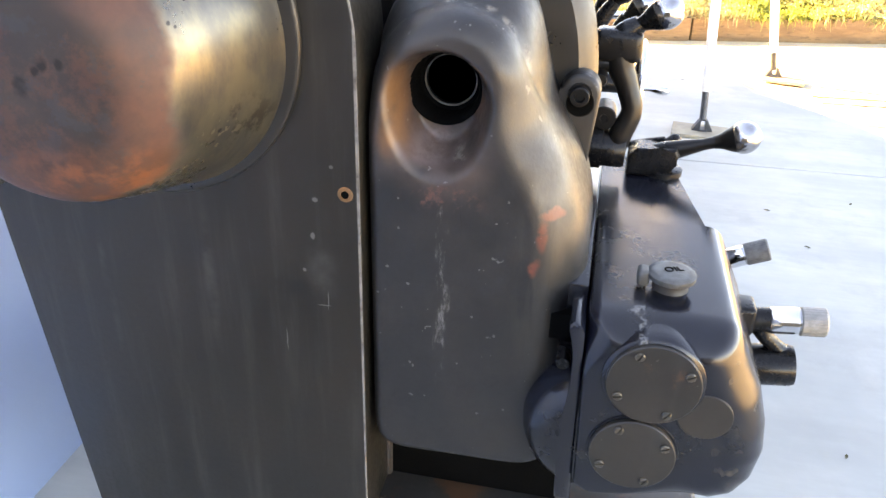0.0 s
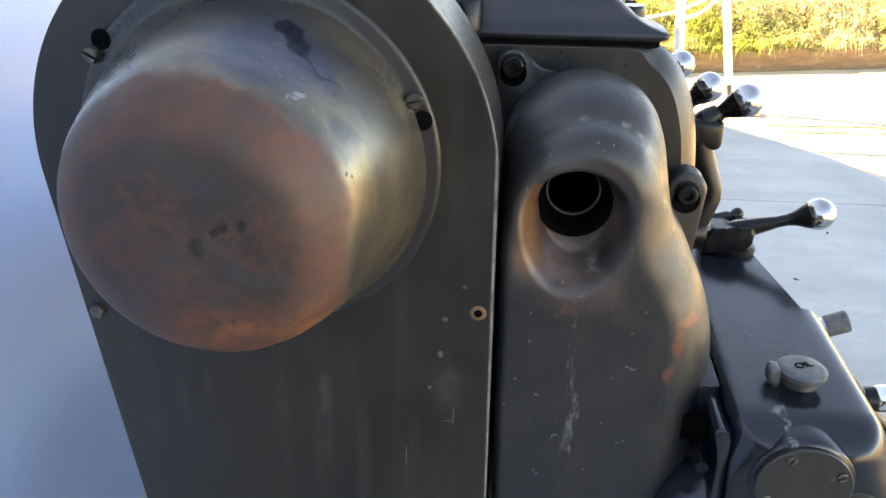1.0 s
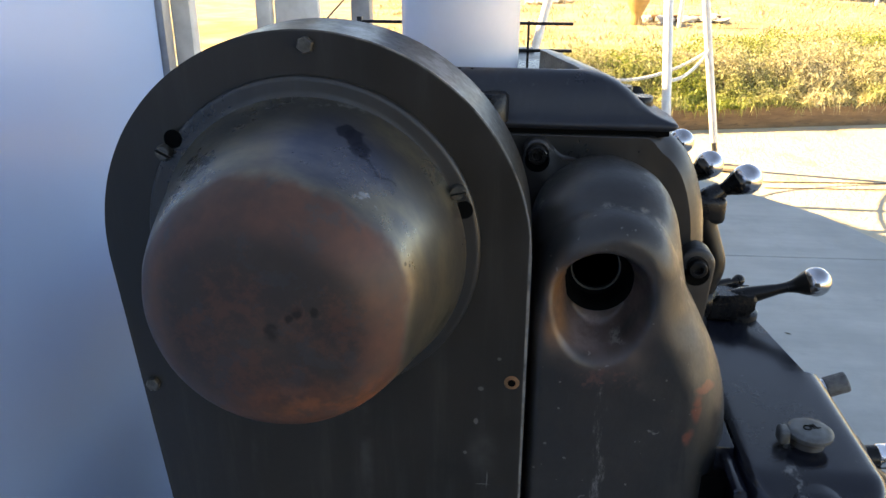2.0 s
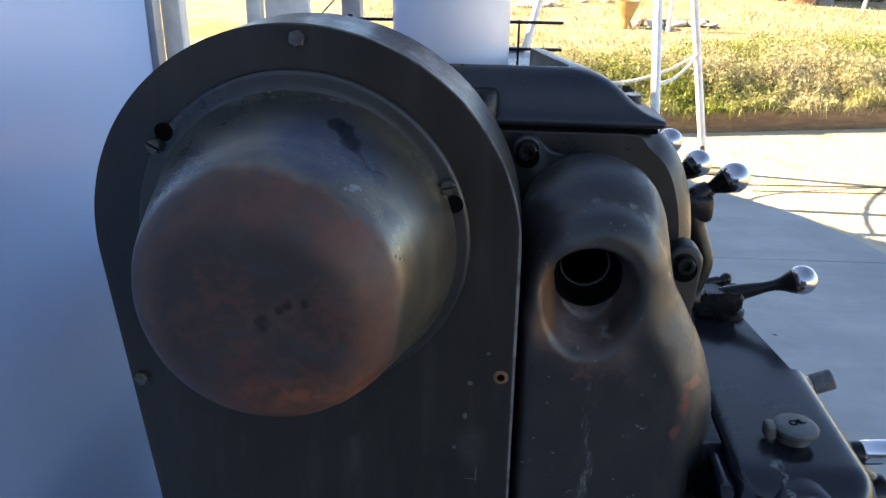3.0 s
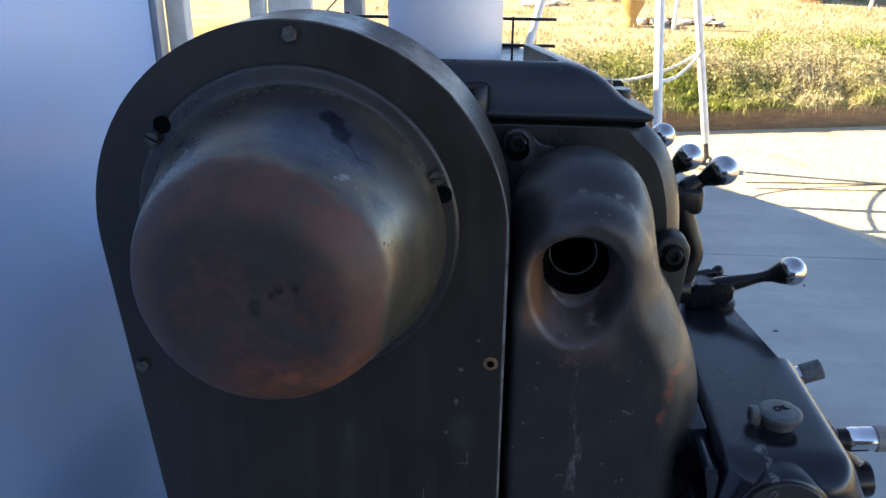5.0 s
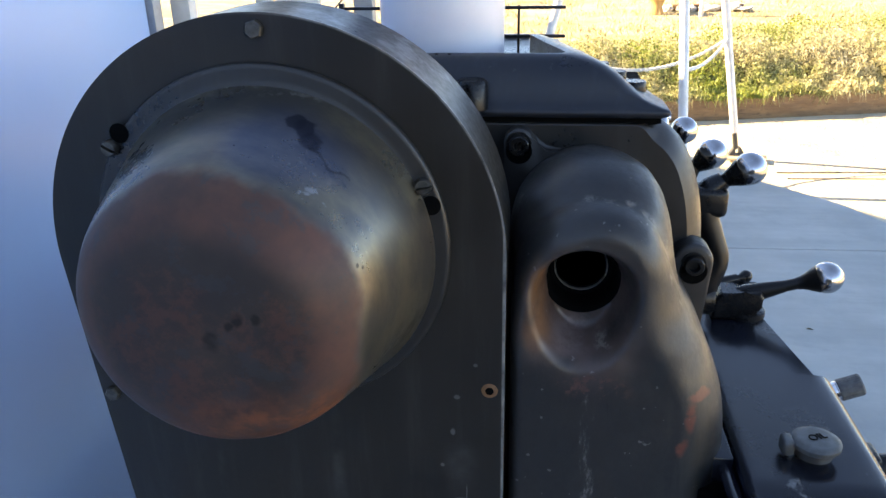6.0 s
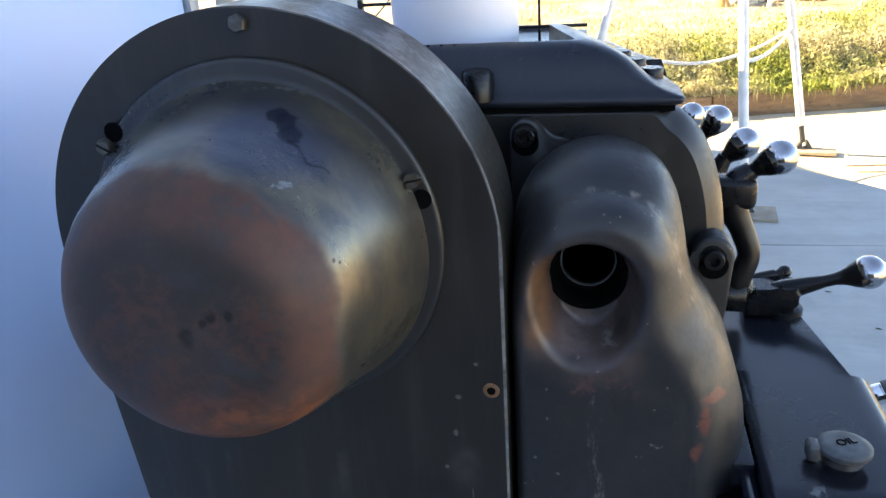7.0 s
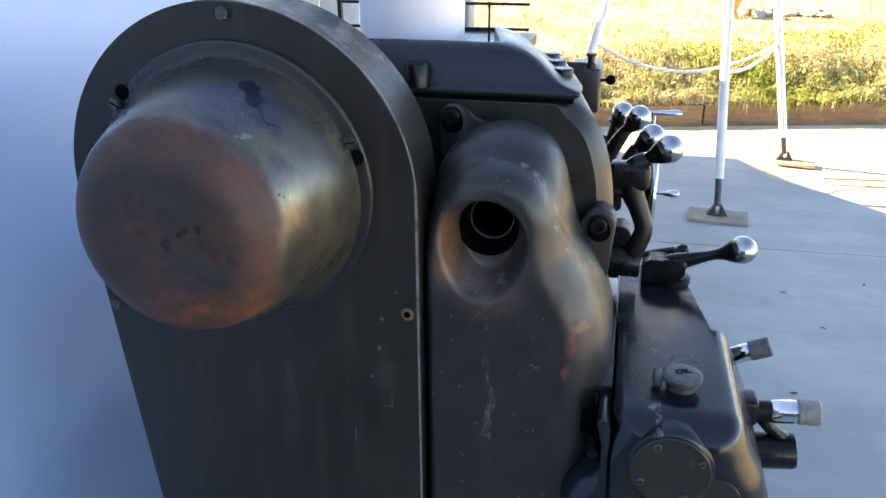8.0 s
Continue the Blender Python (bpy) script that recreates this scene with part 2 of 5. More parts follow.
    col = m.mix(m.math("MULTIPLY", sp, 0.28), col, (0.3, 0.29, 0.27))
    m.put("Base Color", col).put("Specular IOR Level", 0.55)
    blot = m.noise(24.0, 5.0, 0.65, 0.35, 0.7)
    m.put("Roughness", m.math("ADD", m.math("MULTIPLY", blot, 0.16), m.math("ADD", m.math("MULTIPLY", fine, 0.08), 0.34)))
    return m.bump(m.math("ADD", m.noise(30.0, 4.0, 0.6), m.math("MULTIPLY", fine, 0.2)), 0.2, 0.002).m


def plate_material():
    """The flat cover: satin dark paint, soft run-down streaks, a few pale scuffs and scratches."""
    m = Mat("satin cover enamel")
    head = m.math("MULTIPLY", m.math("SUBTRACT", 1.0, m.near((-0.24, 0, 1.152), 0.2352, 0.008, (1, 30, 1))), m.along("Z", 1.15, 1.16))
    foot = m.along("X", -0.0078, -0.0068)
    edge = m.math("MULTIPLY", m.math("MAXIMUM", head, foot), m.math("SUBTRACT", 1.0, m.along("Y", 0.0016, 0.0032)))
    edge = m.math("MULTIPLY", edge, m.along("X", -0.30, -0.15))
    m.shake(0.02, 12.0)
    big = m.noise(5.0, 5.0, 0.62, 0.32, 0.7)
    fine = m.noise(140.0, 3.0, 0.6, 0.3, 0.75)
    col = m.mix(big, (0.0122, 0.0100, 0.0078), (0.0185, 0.0150, 0.0114))
    runs = m.noise(7.0, 5.0, 0.65, 0.48, 0.75, m.scaled(5, 1, 0.45))
    col = m.mix(m.math("MULTIPLY", runs, 0.4), col, (0.05, 0.046, 0.04))
    for c, r, st in (((-0.19, 0, 0.88), 0.12, (0.09, 1, 1.2)), ((-0.33, 0, 0.84), 0.1, (0.08, 1, 1.2)), ((-0.05, 0, 0.9), 0.05, (0.5, 1, 1))):
        soft = m.math("MULTIPLY", m.near(c, r, 0.8, st), m.noise(20.0, 4.0, 0.6, 0.3, 0.7))
        col = m.mix(m.math("MULTIPLY", soft, 0.4), col, (0.075, 0.072, 0.066))
    m.shake(0.004, 60.0)
    for c, r, st in (((-0.045, 0, 0.862), 0.016, (0.06, 1, 1)), ((-0.05, 0, 0.855), 0.012, (0.9, 1, 0.08)), ((-0.055, 0, 0.99), 0.004, (1, 1, 1)), ((-0.06, 0, 0.945), 0.0035, (1, 1, 1.6)), ((-0.035, 0, 1.03), 0.003, (1, 1, 1)), ((-0.072, 0, 0.90), 0.003, (1, 1, 1)), ((-0.10, 0, 0.80), 0.02, (0.05, 1, 1))):
        col = m.mix(m.math("MULTIPLY", m.near(c, r, 0.5, st), 0.5), col, (0.17, 0.165, 0.155))
    stain = m.math("MULTIPLY", m.near((-0.09, 0, 0.875), 0.03, 0.7, (1.3, 1, 0.5)), m.noise(30.0, 4.0, 0.6, 0.4, 0.6))
    col = m.mix(m.math("MULTIPLY", stain, 0.7), col, (0.010, 0.009, 0.008))
    rim = m.math("MULTIPLY", m.noise(16.0, 5.0, 0.7, 0.52, 0.64), m.math("MULTIPLY", m.along("Y", 0.004, 0.02), m.along("Z", 1.22, 1.34)))
    col = m.mix(m.math("MULTIPLY", rim, 0.6), col, (0.16, 0.165, 0.175))
    col = m.mix(m.math("MULTIPLY", edge, m.noise(30.0, 4.0, 0.7, 0.25, 0.6)), col, (0.19, 0.18, 0.165))
    m.put("Base Color", col).put("Specular IOR Level", 0.38)
    m.put("Roughness", m.math("ADD", m.math("MULTIPLY", big, 0.16), m.math("ADD", m.math("MULTIPLY", fine, 0.1), 0.27)))
    return m.bump(m.math("ADD", m.math("MULTIPLY", fine, 0.25), big), 0.12, 0.0012).m


def gearbox_material():
    """Glossy dark paint, tinted blue for the reflected sky, with chipped pale flecks above the cover plates."""
    m = Mat("gearbox enamel with sky tint")
    m.shake(0.012, 55.0)
    big = m.noise(9.0, 5.0, 0.6, 0.35, 0.68)
    fine = m.noise(160.0, 3.0, 0.6, 0.3, 0.75)
    col = m.mix(big, (0.0048, 0.0068, 0.0130), (0.0100, 0.0102, 0.0120))
    for c, r, st in (((0.305, -0.03, 0.905), 0.02, (0.22, 2, 1.0)), ((0.309, -0.045, 0.893), 0.012, (0.3, 2, 1.0)), ((0.30, -0.02, 0.911), 0.012, (0.8, 2, 0.3))):
        ch = m.math("MULTIPLY", m.near(c, r, 0.4, st), m.noise(90.0, 3.0, 0.6, 0.45, 0.55))
        col = m.mix(m.math("MULTIPLY", ch, 0.45), col, (0.28, 0.27, 0.25))
    # tan rubs at the right edge, also painting the sunlit ground's golden reflection
    worn = m.math("MULTIPLY", m.noise(22.0, 5.0, 0.65, 0.52, 0.66), m.along("X", 0.385, 0.42))
    col = m.mix(m.math("MULTIPLY", worn, 0.5), col, (0.10, 0.08, 0.055))
    m.put("Base Color", col).put("Specular IOR Level", 0.5)
    m.put("Roughness", m.math("ADD", m.math("MULTIPLY", big, 0.12), m.math("ADD", m.math("MULTIPLY", fine, 0.03), 0.16)))
    return m.bump(m.math("ADD", m.math("MULTIPLY", fine, 0.05), big), 0.07, 0.0012).m


plate_mat, box_mat = plate_material(), gearbox_material()
cup_mat, guard_mat = cup_material(), guard_material()

concrete = Mat("broomed concrete")
_a = concrete.noise(1.3, 6.0, 0.62, 0.3, 0.7)
_b = concrete.noise(30.0, 4.0, 0.6, 0.3, 0.7, concrete.scaled(0.3, 1.2, 1))
_c = concrete.noise(3.2, 6.0, 0.7, 0.5, 0.72)
_s = concrete.noise(2.2, 5.0, 0.6, 0.35, 0.7, concrete.scaled(0.35, 2.6, 1))
_col = concrete.mix(_a, (0.35, 0.36, 0.335), (0.50, 0.505, 0.465))
_col = concrete.mix(concrete.math("MULTIPLY", _b, 0.22), _col, (0.38, 0.375, 0.36))
_col = concrete.mix(concrete.math("MULTIPLY", _s, 0.35), _col, (0.30, 0.305, 0.29))
concrete.put("Base Color", concrete.mix(concrete.math("MULTIPLY", _c, 0.4), _col, (0.29, 0.295, 0.28))).put("Roughness", 0.85)
concrete = concrete.bump(_b, 0.12, 0.002).m

dirt = Mat("pale dry ground")
_a = dirt.noise(0.5, 6.0, 0.62, 0.3, 0.7)
_b = dirt.noise(22.0, 5.0, 0.65, 0.3, 0.7)
_c = dirt.noise(3.0, 5.0, 0.6, 0.5, 0.7)
_col = dirt.mix(_a, (0.62, 0.54, 0.40), (0.54, 0.46, 0.32))
_col = dirt.mix(dirt.math("MULTIPLY", _b, 0.4), _col, (0.58, 0.50, 0.36))
_grass = dirt.mix(dirt.noise(1.6, 6.0, 0.7, 0.38, 0.62), (0.50, 0.41, 0.25), (0.36, 0.29, 0.17))
_grass = dirt.mix(dirt.math("MULTIPLY", dirt.noise(0.35, 4.0, 0.6, 0.5, 0.62), 0.7), _grass, (0.20, 0.17, 0.06))
_col = dirt.mix(dirt.along("Y", 6.0, 7.6), _col, _grass)
dirt.put("Base Color", dirt.mix(dirt.math("MULTIPLY", _c, 0.5), _col, (0.30, 0.25, 0.15))).put("Roughness", 0.95)
dirt = dirt.bump(dirt.math("ADD", _a, _b), 0.5, 0.02).m

timber_mat = Mat("weathered timber")
_a = timber_mat.noise(3.0, 5.0, 0.6, 0.3, 0.7, timber_mat.scaled(0.6, 6, 9))
_b = timber_mat.noise(30.0, 4.0, 0.6, 0.55, 0.7, timber_mat.scaled(0.25, 2, 3))
timber_mat.put("Base Color", timber_mat.mix(timber_mat.math("MULTIPLY", _b, 0.7), timber_mat.mix(_a, (0.24, 0.15, 0.08), (0.15, 0.09, 0.05)), (0.05, 0.033, 0.022))).put("Roughness", 0.8)
timber_mat = timber_mat.bump(_a, 0.5, 0.006).m

ply_mat = plain("weathered plywood", (0.36, 0.31, 0.23), (0.26, 0.22, 0.17), rough=0.8, scale=14, bump=0.3).m
# white panel whose base colour carries the blue of the reflected sky
sky_tint_white = plain("sky-tinted white satin panel", (0.37, 0.53, 0.80), (0.355, 0.52, 0.79), spec=0.7, rough=0.33, scale=0.7, bump=0.0, dist=0.001)
sky_tint_white.l.remove(sky_tint_white.b.inputs["Roughness"].links[0])
sky_tint_white.put("Roughness", 0.27)
sky_tint_white = sky_tint_white.m
white_post = plain("white pipe paint", (0.78, 0.78, 0.77), (0.62, 0.61, 0.59), rough=0.45, scale=14, bump=0.1).m
grey_trim = plain("grey aluminium trim", (0.33, 0.34, 0.36), (0.26, 0.27, 0.29), rough=0.45, metal=0.4, scale=20).m
dark_pipe = plain("dark galvanised pipe", (0.07, 0.075, 0.085), (0.045, 0.047, 0.05), rough=0.5, metal=0.4, scale=40).m
rope_mat = plain("white rope", (0.72, 0.71, 0.68), (0.55, 0.54, 0.5), rough=0.9, scale=60).m
plastic = plain("milky plastic", (0.70, 0.69, 0.73), (0.64, 0.63, 0.68), rough=0.4, scale=9, bump=0.04)
plastic.put("Subsurface Weight", 0.35)
plastic.b.inputs["Subsurface Radius"].default_value = (0.03, 0.028, 0.032)
plastic = plastic.m
hose_mat = plain("dark hose", (0.06, 0.055, 0.05), (0.1, 0.09, 0.08), rough=0.7, scale=40).m
red_mat = plain("red paint", (0.36, 0.035, 0.03), (0.22, 0.03, 0.025), rough=0.5, scale=6).m
barn_mat = plain("red-brown boards", (0.26, 0.09, 0.055), (0.17, 0.06, 0.04), rough=0.8, scale=5, bump=0.3).m
tan_mat = plain("tan boards", (0.40, 0.22, 0.13), (0.28, 0.15, 0.09), rough=0.8, scale=5, bump=0.3).m
yellow_mat = plain("yellow plastic", (0.42, 0.27, 0.11), (0.32, 0.20, 0.08), rough=0.5, scale=9).m
stone_mat = plain("white rubble", (0.62, 0.6, 0.56), (0.42, 0.4, 0.36), rough=0.9, scale=12, bump=0.4, dist=0.02).m
wire_mat = plain("fence wire", (0.2, 0.2, 0.2), (0.12, 0.12, 0.12), rough=0.5, metal=0.6, scale=30).m
dark_brown_mat = plain("dark brown of hedge-gap shade and dry leaves", (0.07, 0.06, 0.028), (0.12, 0.10, 0.05), rough=0.95, scale=6, bump=0.6, dist=0.03).m

straw_mat = plain("dead grass", (0.55, 0.45, 0.27), (0.36, 0.28, 0.15), rough=0.8, scale=2.0, bump=0.0).m
blocker_brown = plain("brown of the light blocker", (0.15, 0.115, 0.08), (0.12, 0.095, 0.065), rough=0.8, scale=4).m

leaf_mat = Mat("hedge leaves")
_isl = leaf_mat.n.new("ShaderNodeNewGeometry").outputs["Random Per Island"]
_n = leaf_mat.math("ADD", leaf_mat.math("MULTIPLY", leaf_mat.noise(1.1, 4.0, 0.6, 0.36, 0.62), 0.8), leaf_mat.noise(60.0, 2.0, 0.5, 0.55, 0.75))
_g = leaf_mat.mix(leaf_mat.span(_isl, 0.0, 1.0), (0.10, 0.16, 0.03), (0.36, 0.40, 0.08))
_d = leaf_mat.mix(leaf_mat.span(_isl, 0.0, 1.0), (0.38, 0.32, 0.19), (0.64, 0.58, 0.42))
_col = leaf_mat.mix(_n, _g, _d)
leaf_mat.put("Base Color", _col).put("Roughness", 0.6)
_tr = leaf_mat.n.new("ShaderNodeBsdfTranslucent")
leaf_mat.l.new(_col, _tr.inputs[0])
_mx = leaf_mat.n.new("ShaderNodeMixShader")
_mx.inputs[0].default_value = 0.32
leaf_mat.l.new(leaf_mat.b.outputs[0], _mx.inputs[1])
leaf_mat.l.new(_tr.outputs[0], _mx.inputs[2])
leaf_mat.l.new(_mx.outputs[0], leaf_mat.n["Material Output"].inputs[0])
leaf_mat = leaf_mat.m


# ---- mesh helpers ----
def finish(name, bm, mat, smooth=True, angle=40):
    me = bpy.data.meshes.new(name)
    bmesh.ops.recalc_face_normals(bm, faces=bm.faces)
    bm.to_mesh(me)
    bm.free()
    if mat:
        me.materials.append(mat)
    if smooth:
        me.shade_smooth()
        me.set_sharp_from_angle(angle=radians(angle))
    return me


def thing(name, at, label, category, group="", kind=""):
    ob = new(name)
    ob.location = at
    ob.empty_display_size = 0.05
    return tagged(ob, label, category, group, kind)


def part(name, bm, mat, parent, label="", smooth=True, angle=40):
    """One mesh, built in world places, under a thing or a part."""
    ob = new(name, finish(name, bm, mat, smooth, angle))
    ob.parent = parent
    top = parent
    while top.parent:
        top = top.parent
    ob.matrix_parent_inverse = Matrix.Translation(-Vector(top.location)) if parent is top else Matrix.Identity(4)
    return tagged(ob, label)


def solo(name, bm, mat, label, category, group="", kind="", smooth=True, angle=40):
    return tagged(new(name, finish(name, bm, mat, smooth, angle)), label, category, group, kind)


def box(x0, x1, y0, y1, z0, z1, bevel=0.0, seg=2, bm=None):
    bm = bm or bmesh.new()
    r = bmesh.ops.create_cube(bm, size=1.0)
    for v in r["verts"]:
        v.co = Vector(((x0 + x1) / 2 + v.co.x * (x1 - x0), (y0 + y1) / 2 + v.co.y * (y1 - y0), (z0 + z1) / 2 + v.co.z * (z1 - z0)))
    if bevel:
        es = list({e for v in r["verts"] for e in v.link_edges})
        bmesh.ops.bevel(bm, geom=es, offset=bevel, segments=seg, affect="EDGES", profile=0.5)
    return bm


def frame_of(axis):
    a = Vector(axis).normalized()
    u = a.orthogonal().normalized()
    if abs(a.y) > 0.9:
        u = Vector((1, 0, 0))
        u = (u - a * u.dot(a)).normalized()
    return a, u, a.cross(u)


def revolve(centre, axis, profile, seg=48, bm=None):
    """Turned form: profile rows of (radius, place along the axis)."""
    bm = bm or bmesh.new()
    a, u, v = frame_of(axis)
    c = Vector(centre)
    rings = []
    for r, h in profile:
        if r < 1e-6:
            rings.append([bm.verts.new(c + a * h)])
        else:
            rings.append([bm.verts.new(c + a * h + (u * math.cos(k) + v * math.sin(k)) * r) for k in (2 * math.pi * i / seg for i in range(seg))])
    for p, q in zip(rings, rings[1:]):
        if len(p) == 1 and len(q) == 1:
            continue
        for i in range(seg):
            j = (i + 1) % seg
            f = [p[i % len(p)], p[j % len(p)], q[j % len(q)], q[i % len(q)]]
            f = list(dict.fromkeys(f))
            bm.faces.new(f)
    for ring in (rings[0], rings[-1]):
        if len(ring) > 1:
            bm.faces.new(ring)
    return bm


def disc(centre, axis, r, h, bevel=0.001, seg=32, bm=None):
    """A round plate from the centre along the axis, with eased edges."""
    return revolve(centre, axis, [(0, 0), (r, 0), (r, h - bevel), (r - bevel, h), (0, h)], seg, bm)


def tube(points, radii, seg=16, bm=None, flat=1.0):
    """A swept round bar through the points, with its radius at each."""
    bm = bm or bmesh.new()
    pts = [Vector(p) for p in points]
    rings, ref = [], None
    for i, p in enumerate(pts):
        d = (pts[min(i + 1, len(pts) - 1)] - pts[max(i - 1, 0)]).normalized()
        if ref is None:
            ref = d.orthogonal().normalized()
        ref = (ref - d * ref.dot(d)).normalized()
        w = d.cross(ref)
        rings.append([bm.verts.new(p + (ref * math.cos(k) + w * math.sin(k) * flat) * radii[i]) for k in (2 * math.pi * j / seg for j in range(seg))])
    for p, q in zip(rings, rings[1:]):
        for i in range(seg):
            j = (i + 1) % seg
            bm.faces.new((p[i], p[j], q[j], q[i]))
    bm.faces.new(rings[0])
    bm.faces.new(rings[-1])
    return bm


def curve_points(ctrl, n=8):
    """Catmull-Rom through the control places."""
    c = [Vector(p) for p in ctrl]
    c = [c[0] * 2 - c[1]] + c + [c[-1] * 2 - c[-2]]
    out = []
    for i in range(1, len(c) - 2):
        for k in range(n):
            t = k / n
            p0, p1, p2, p3 = c[i - 1:i + 3]
            out.append(0.5 * ((2 * p1) + (p2 - p0) * t + (2 * p0 - 5 * p1 + 4 * p2 - p3) * t * t + (3 * p1 - p0 - 3 * p2 + p3) * t ** 3))
    out.append(c[-2])
    return out


def resample(outline, step):
    """Closed outline of (x, z) places at even steps."""
    p = [Vector((a, b, 0)) for a, b in outline]
    p.append(p[0])
    ln = [0.0]
    for a, b in zip(p, p[1:]):
        ln.append(ln[-1] + (b - a).length)
    n = int(ln[-1] / step)
    out, k = [], 0
    for i in range(n):
        s = ln[-1] * i / n
        while ln[k + 1] < s:
            k += 1
        out.append(p[k].lerp(p[k + 1], (s - ln[k]) / max(1e-9, ln[k + 1] - ln[k])))
    return [(v.x, v.y) for v in out]


def arc(cx, cz, r, a0, a1, n=24):
    return [(cx + r * math.cos(radians(a0 + (a1 - a0) * i / n)), cz + r * math.sin(radians(a0 + (a1 - a0) * i / n))) for i in range(n + 1)]


def smooth01(v, lo, hi):
    t = max(0.0, min(1.0, (v - lo) / (hi - lo)))
    return t * t * (3 - 2 * t)


def pillow(outline, spine, y_front, y_back, round_at, step=0.006, rings=8, inner=1, dent=None, skirt=None, crisp=False, bm=None):
    """A cast form seen end-on: the outline, closed in towards a spine of places, with an edge rounding
    round_at(x, z) -> (inset, depth), and straight sides back to y_back. dent(x, z) pushes the face in;
    skirt(x, z) -> rows of (y, outset, lift) shapes the sides; crisp makes a chamfer of the rounding."""
    bm = bm or bmesh.new()
    pts = resample(outline, step)
    sp = [Vector((a, b, 0)) for a, b in spine]

    def foot(q):
        best = None
        for a, b in zip(sp, sp[1:]):
            t = max(0, min(1, (q - a).dot(b - a) / max(1e-9, (b - a).length_squared)))
            f = a + (b - a) * t
            if best is None or (q - f).length < (q - best).length:
                best = f
        return best

    cols = []
    for x, z in pts:
        q = Vector((x, z, 0))
        f = foot(q)
        length = (f - q).length
        inset, depth = round_at(x, z)
        inset = min(inset, length * 0.9)
        out = (q - f).normalized()
        col = [(q + out * o + Vector((0, lift, 0)), y) for y, o, lift in skirt(x, z)] if skirt else [(q, y_back)]
        for k in range(rings + 1):
            a = math.pi / 2 * k / rings
            if crisp:
                e, h = k / rings, 0.10 * math.sin(math.pi * k / rings)
                col.append((q.lerp(f, inset * (e - h) / length), y_front + depth * (1 - e - h)))
                continue
            d = inset * (1 - math.cos(a))
            col.append((q.lerp(f, d / length), y_front + depth * (1 - math.sin(a))))
        for k in range(1, inner + 1):
            d = inset + (length - inset) * k / inner * (0.999 if k == inner else 1)
            col.append((q.lerp(f, d / length), y_front))
        cols.append([bm.verts.new((p.x, y + (dent(p.x, p.y) if dent and y < y_back else 0), p.y)) for p, y in col])
    for i in range(len(cols)):
        a, b = cols[i], cols[(i + 1) % len(cols)]
        for k in range(len(a) - 1):
            bm.faces.new((a[k], b[k], b[k + 1], a[k + 1]))
    if inner == 1 and not dent:
        bm.faces.new([c[-1] for c in cols])
    bmesh.ops.remove_doubles(bm, verts=bm.verts, dist=0.0004)
    return bm


def prism(outline, y0, y1, bevel=0.0, seg=2, bm=None):
    """An outline in x and z, drawn out along y, with eased edges at both ends."""
    bm = bm or bmesh.new()
    a = [bm.verts.new((x, y0, z)) for x, z in outline]
    b = [bm.verts.new((x, y1, z)) for x, z in outline]
    fa, fb = bm.faces.new(a), bm.faces.new(b)
    n = len(a)
    for i in range(n):
        bm.faces.new((a[i], a[(i + 1) % n], b[(i + 1) % n], b[i]))
    if bevel:
        bmesh.ops.bevel(bm, geom=list(fa.edges) + list(fb.edges), offset=bevel, segments=seg, affect="EDGES", profile=0.5)
    return bm


# ---- ground and structure ----
def timber_line(x):
    return 5.12 + 0.235 * x


def ground_height(x, y):
    s = y - timber_line(x) - 0.1
    return 0.28 * smooth01(s, 0.0, 0.5) * (1 - smooth01(s, 2.2, 5.5)) + 0.10 * smooth01(s, 3, 8) + 0.16 * (noise.noise((x * 0.2, y * 0.2, 0))) * smooth01(s, 2.5, 6)


def spaced(lo, a, b, hi, fine, coarse_n):
    mid = [a + (b - a) * i / fine for i in range(fine + 1)]
    left = [a - (a - lo) * (i / coarse_n) ** 3 for i in range(coarse_n, 0, -1)]
    right = [b + (hi - b) * (i / coarse_n) ** 3 for i in range(1, coarse_n + 1)]
    return left + mid + right


def ground_sheet():
    xs, ys = spaced(-700, -14, 14, 700, 112, 12), spaced(-700, 0, 24, 900, 120, 12)
    verts = [(x, y, ground_height(x, y)) for y in ys for x in xs]
    w = len(xs)
    faces = [(j * w + i, j * w + i + 1, (j + 1) * w + i + 1, (j + 1) * w + i) for j in range(len(ys) - 1) for i in range(w - 1)]
    me = bpy.data.meshes.new("ground")
    me.from_pydata(verts, [], faces)
    me.materials.append(dirt)
    me.shade_smooth()
    return tagged(new("ground", me), "pale dry earth and yellowed grass in full sun", "ground", kind="structure")


ground_sheet()

slabs = thing("pavement", (0, 1, 0), "light grey broomed concrete slab with straight control joints", "pavement", kind="structure")
SLABS = (((-5.0, -5.0), (2.45, -5.0), (2.4, -1.6), (-5.0, -1.6)),
         ((-5.0, -1.592), (2.4, -1.592), (2.2, 1.6), (1.90, 2.86), (-5.0, 2.68)),
         ((-5.0, 2.688), (1.898, 2.868), (1.80, 3.14), (1.63, 3.52), (1.38, 3.80), (1.12, 4.04), (1.0, 4.43), (-5.0, 4.43)))
for corners in SLABS:
    bm = bmesh.new()
    lo = [bm.verts.new((x, y, -0.08)) for x, y in corners]
    hi = [bm.verts.new((x, y, 0.012)) for x, y in corners]
    bm.faces.new(lo), bm.faces.new(hi)
    for i in range(len(lo)):
        bm.faces.new((lo[i], lo[(i + 1) % len(lo)], hi[(i + 1) % len(lo)], hi[i]))
    bmesh.ops.bevel(bm, geom=bm.edges[:], offset=0.004, segments=1, affect="EDGES")
    part("slab", bm, concrete, slabs, smooth=False)

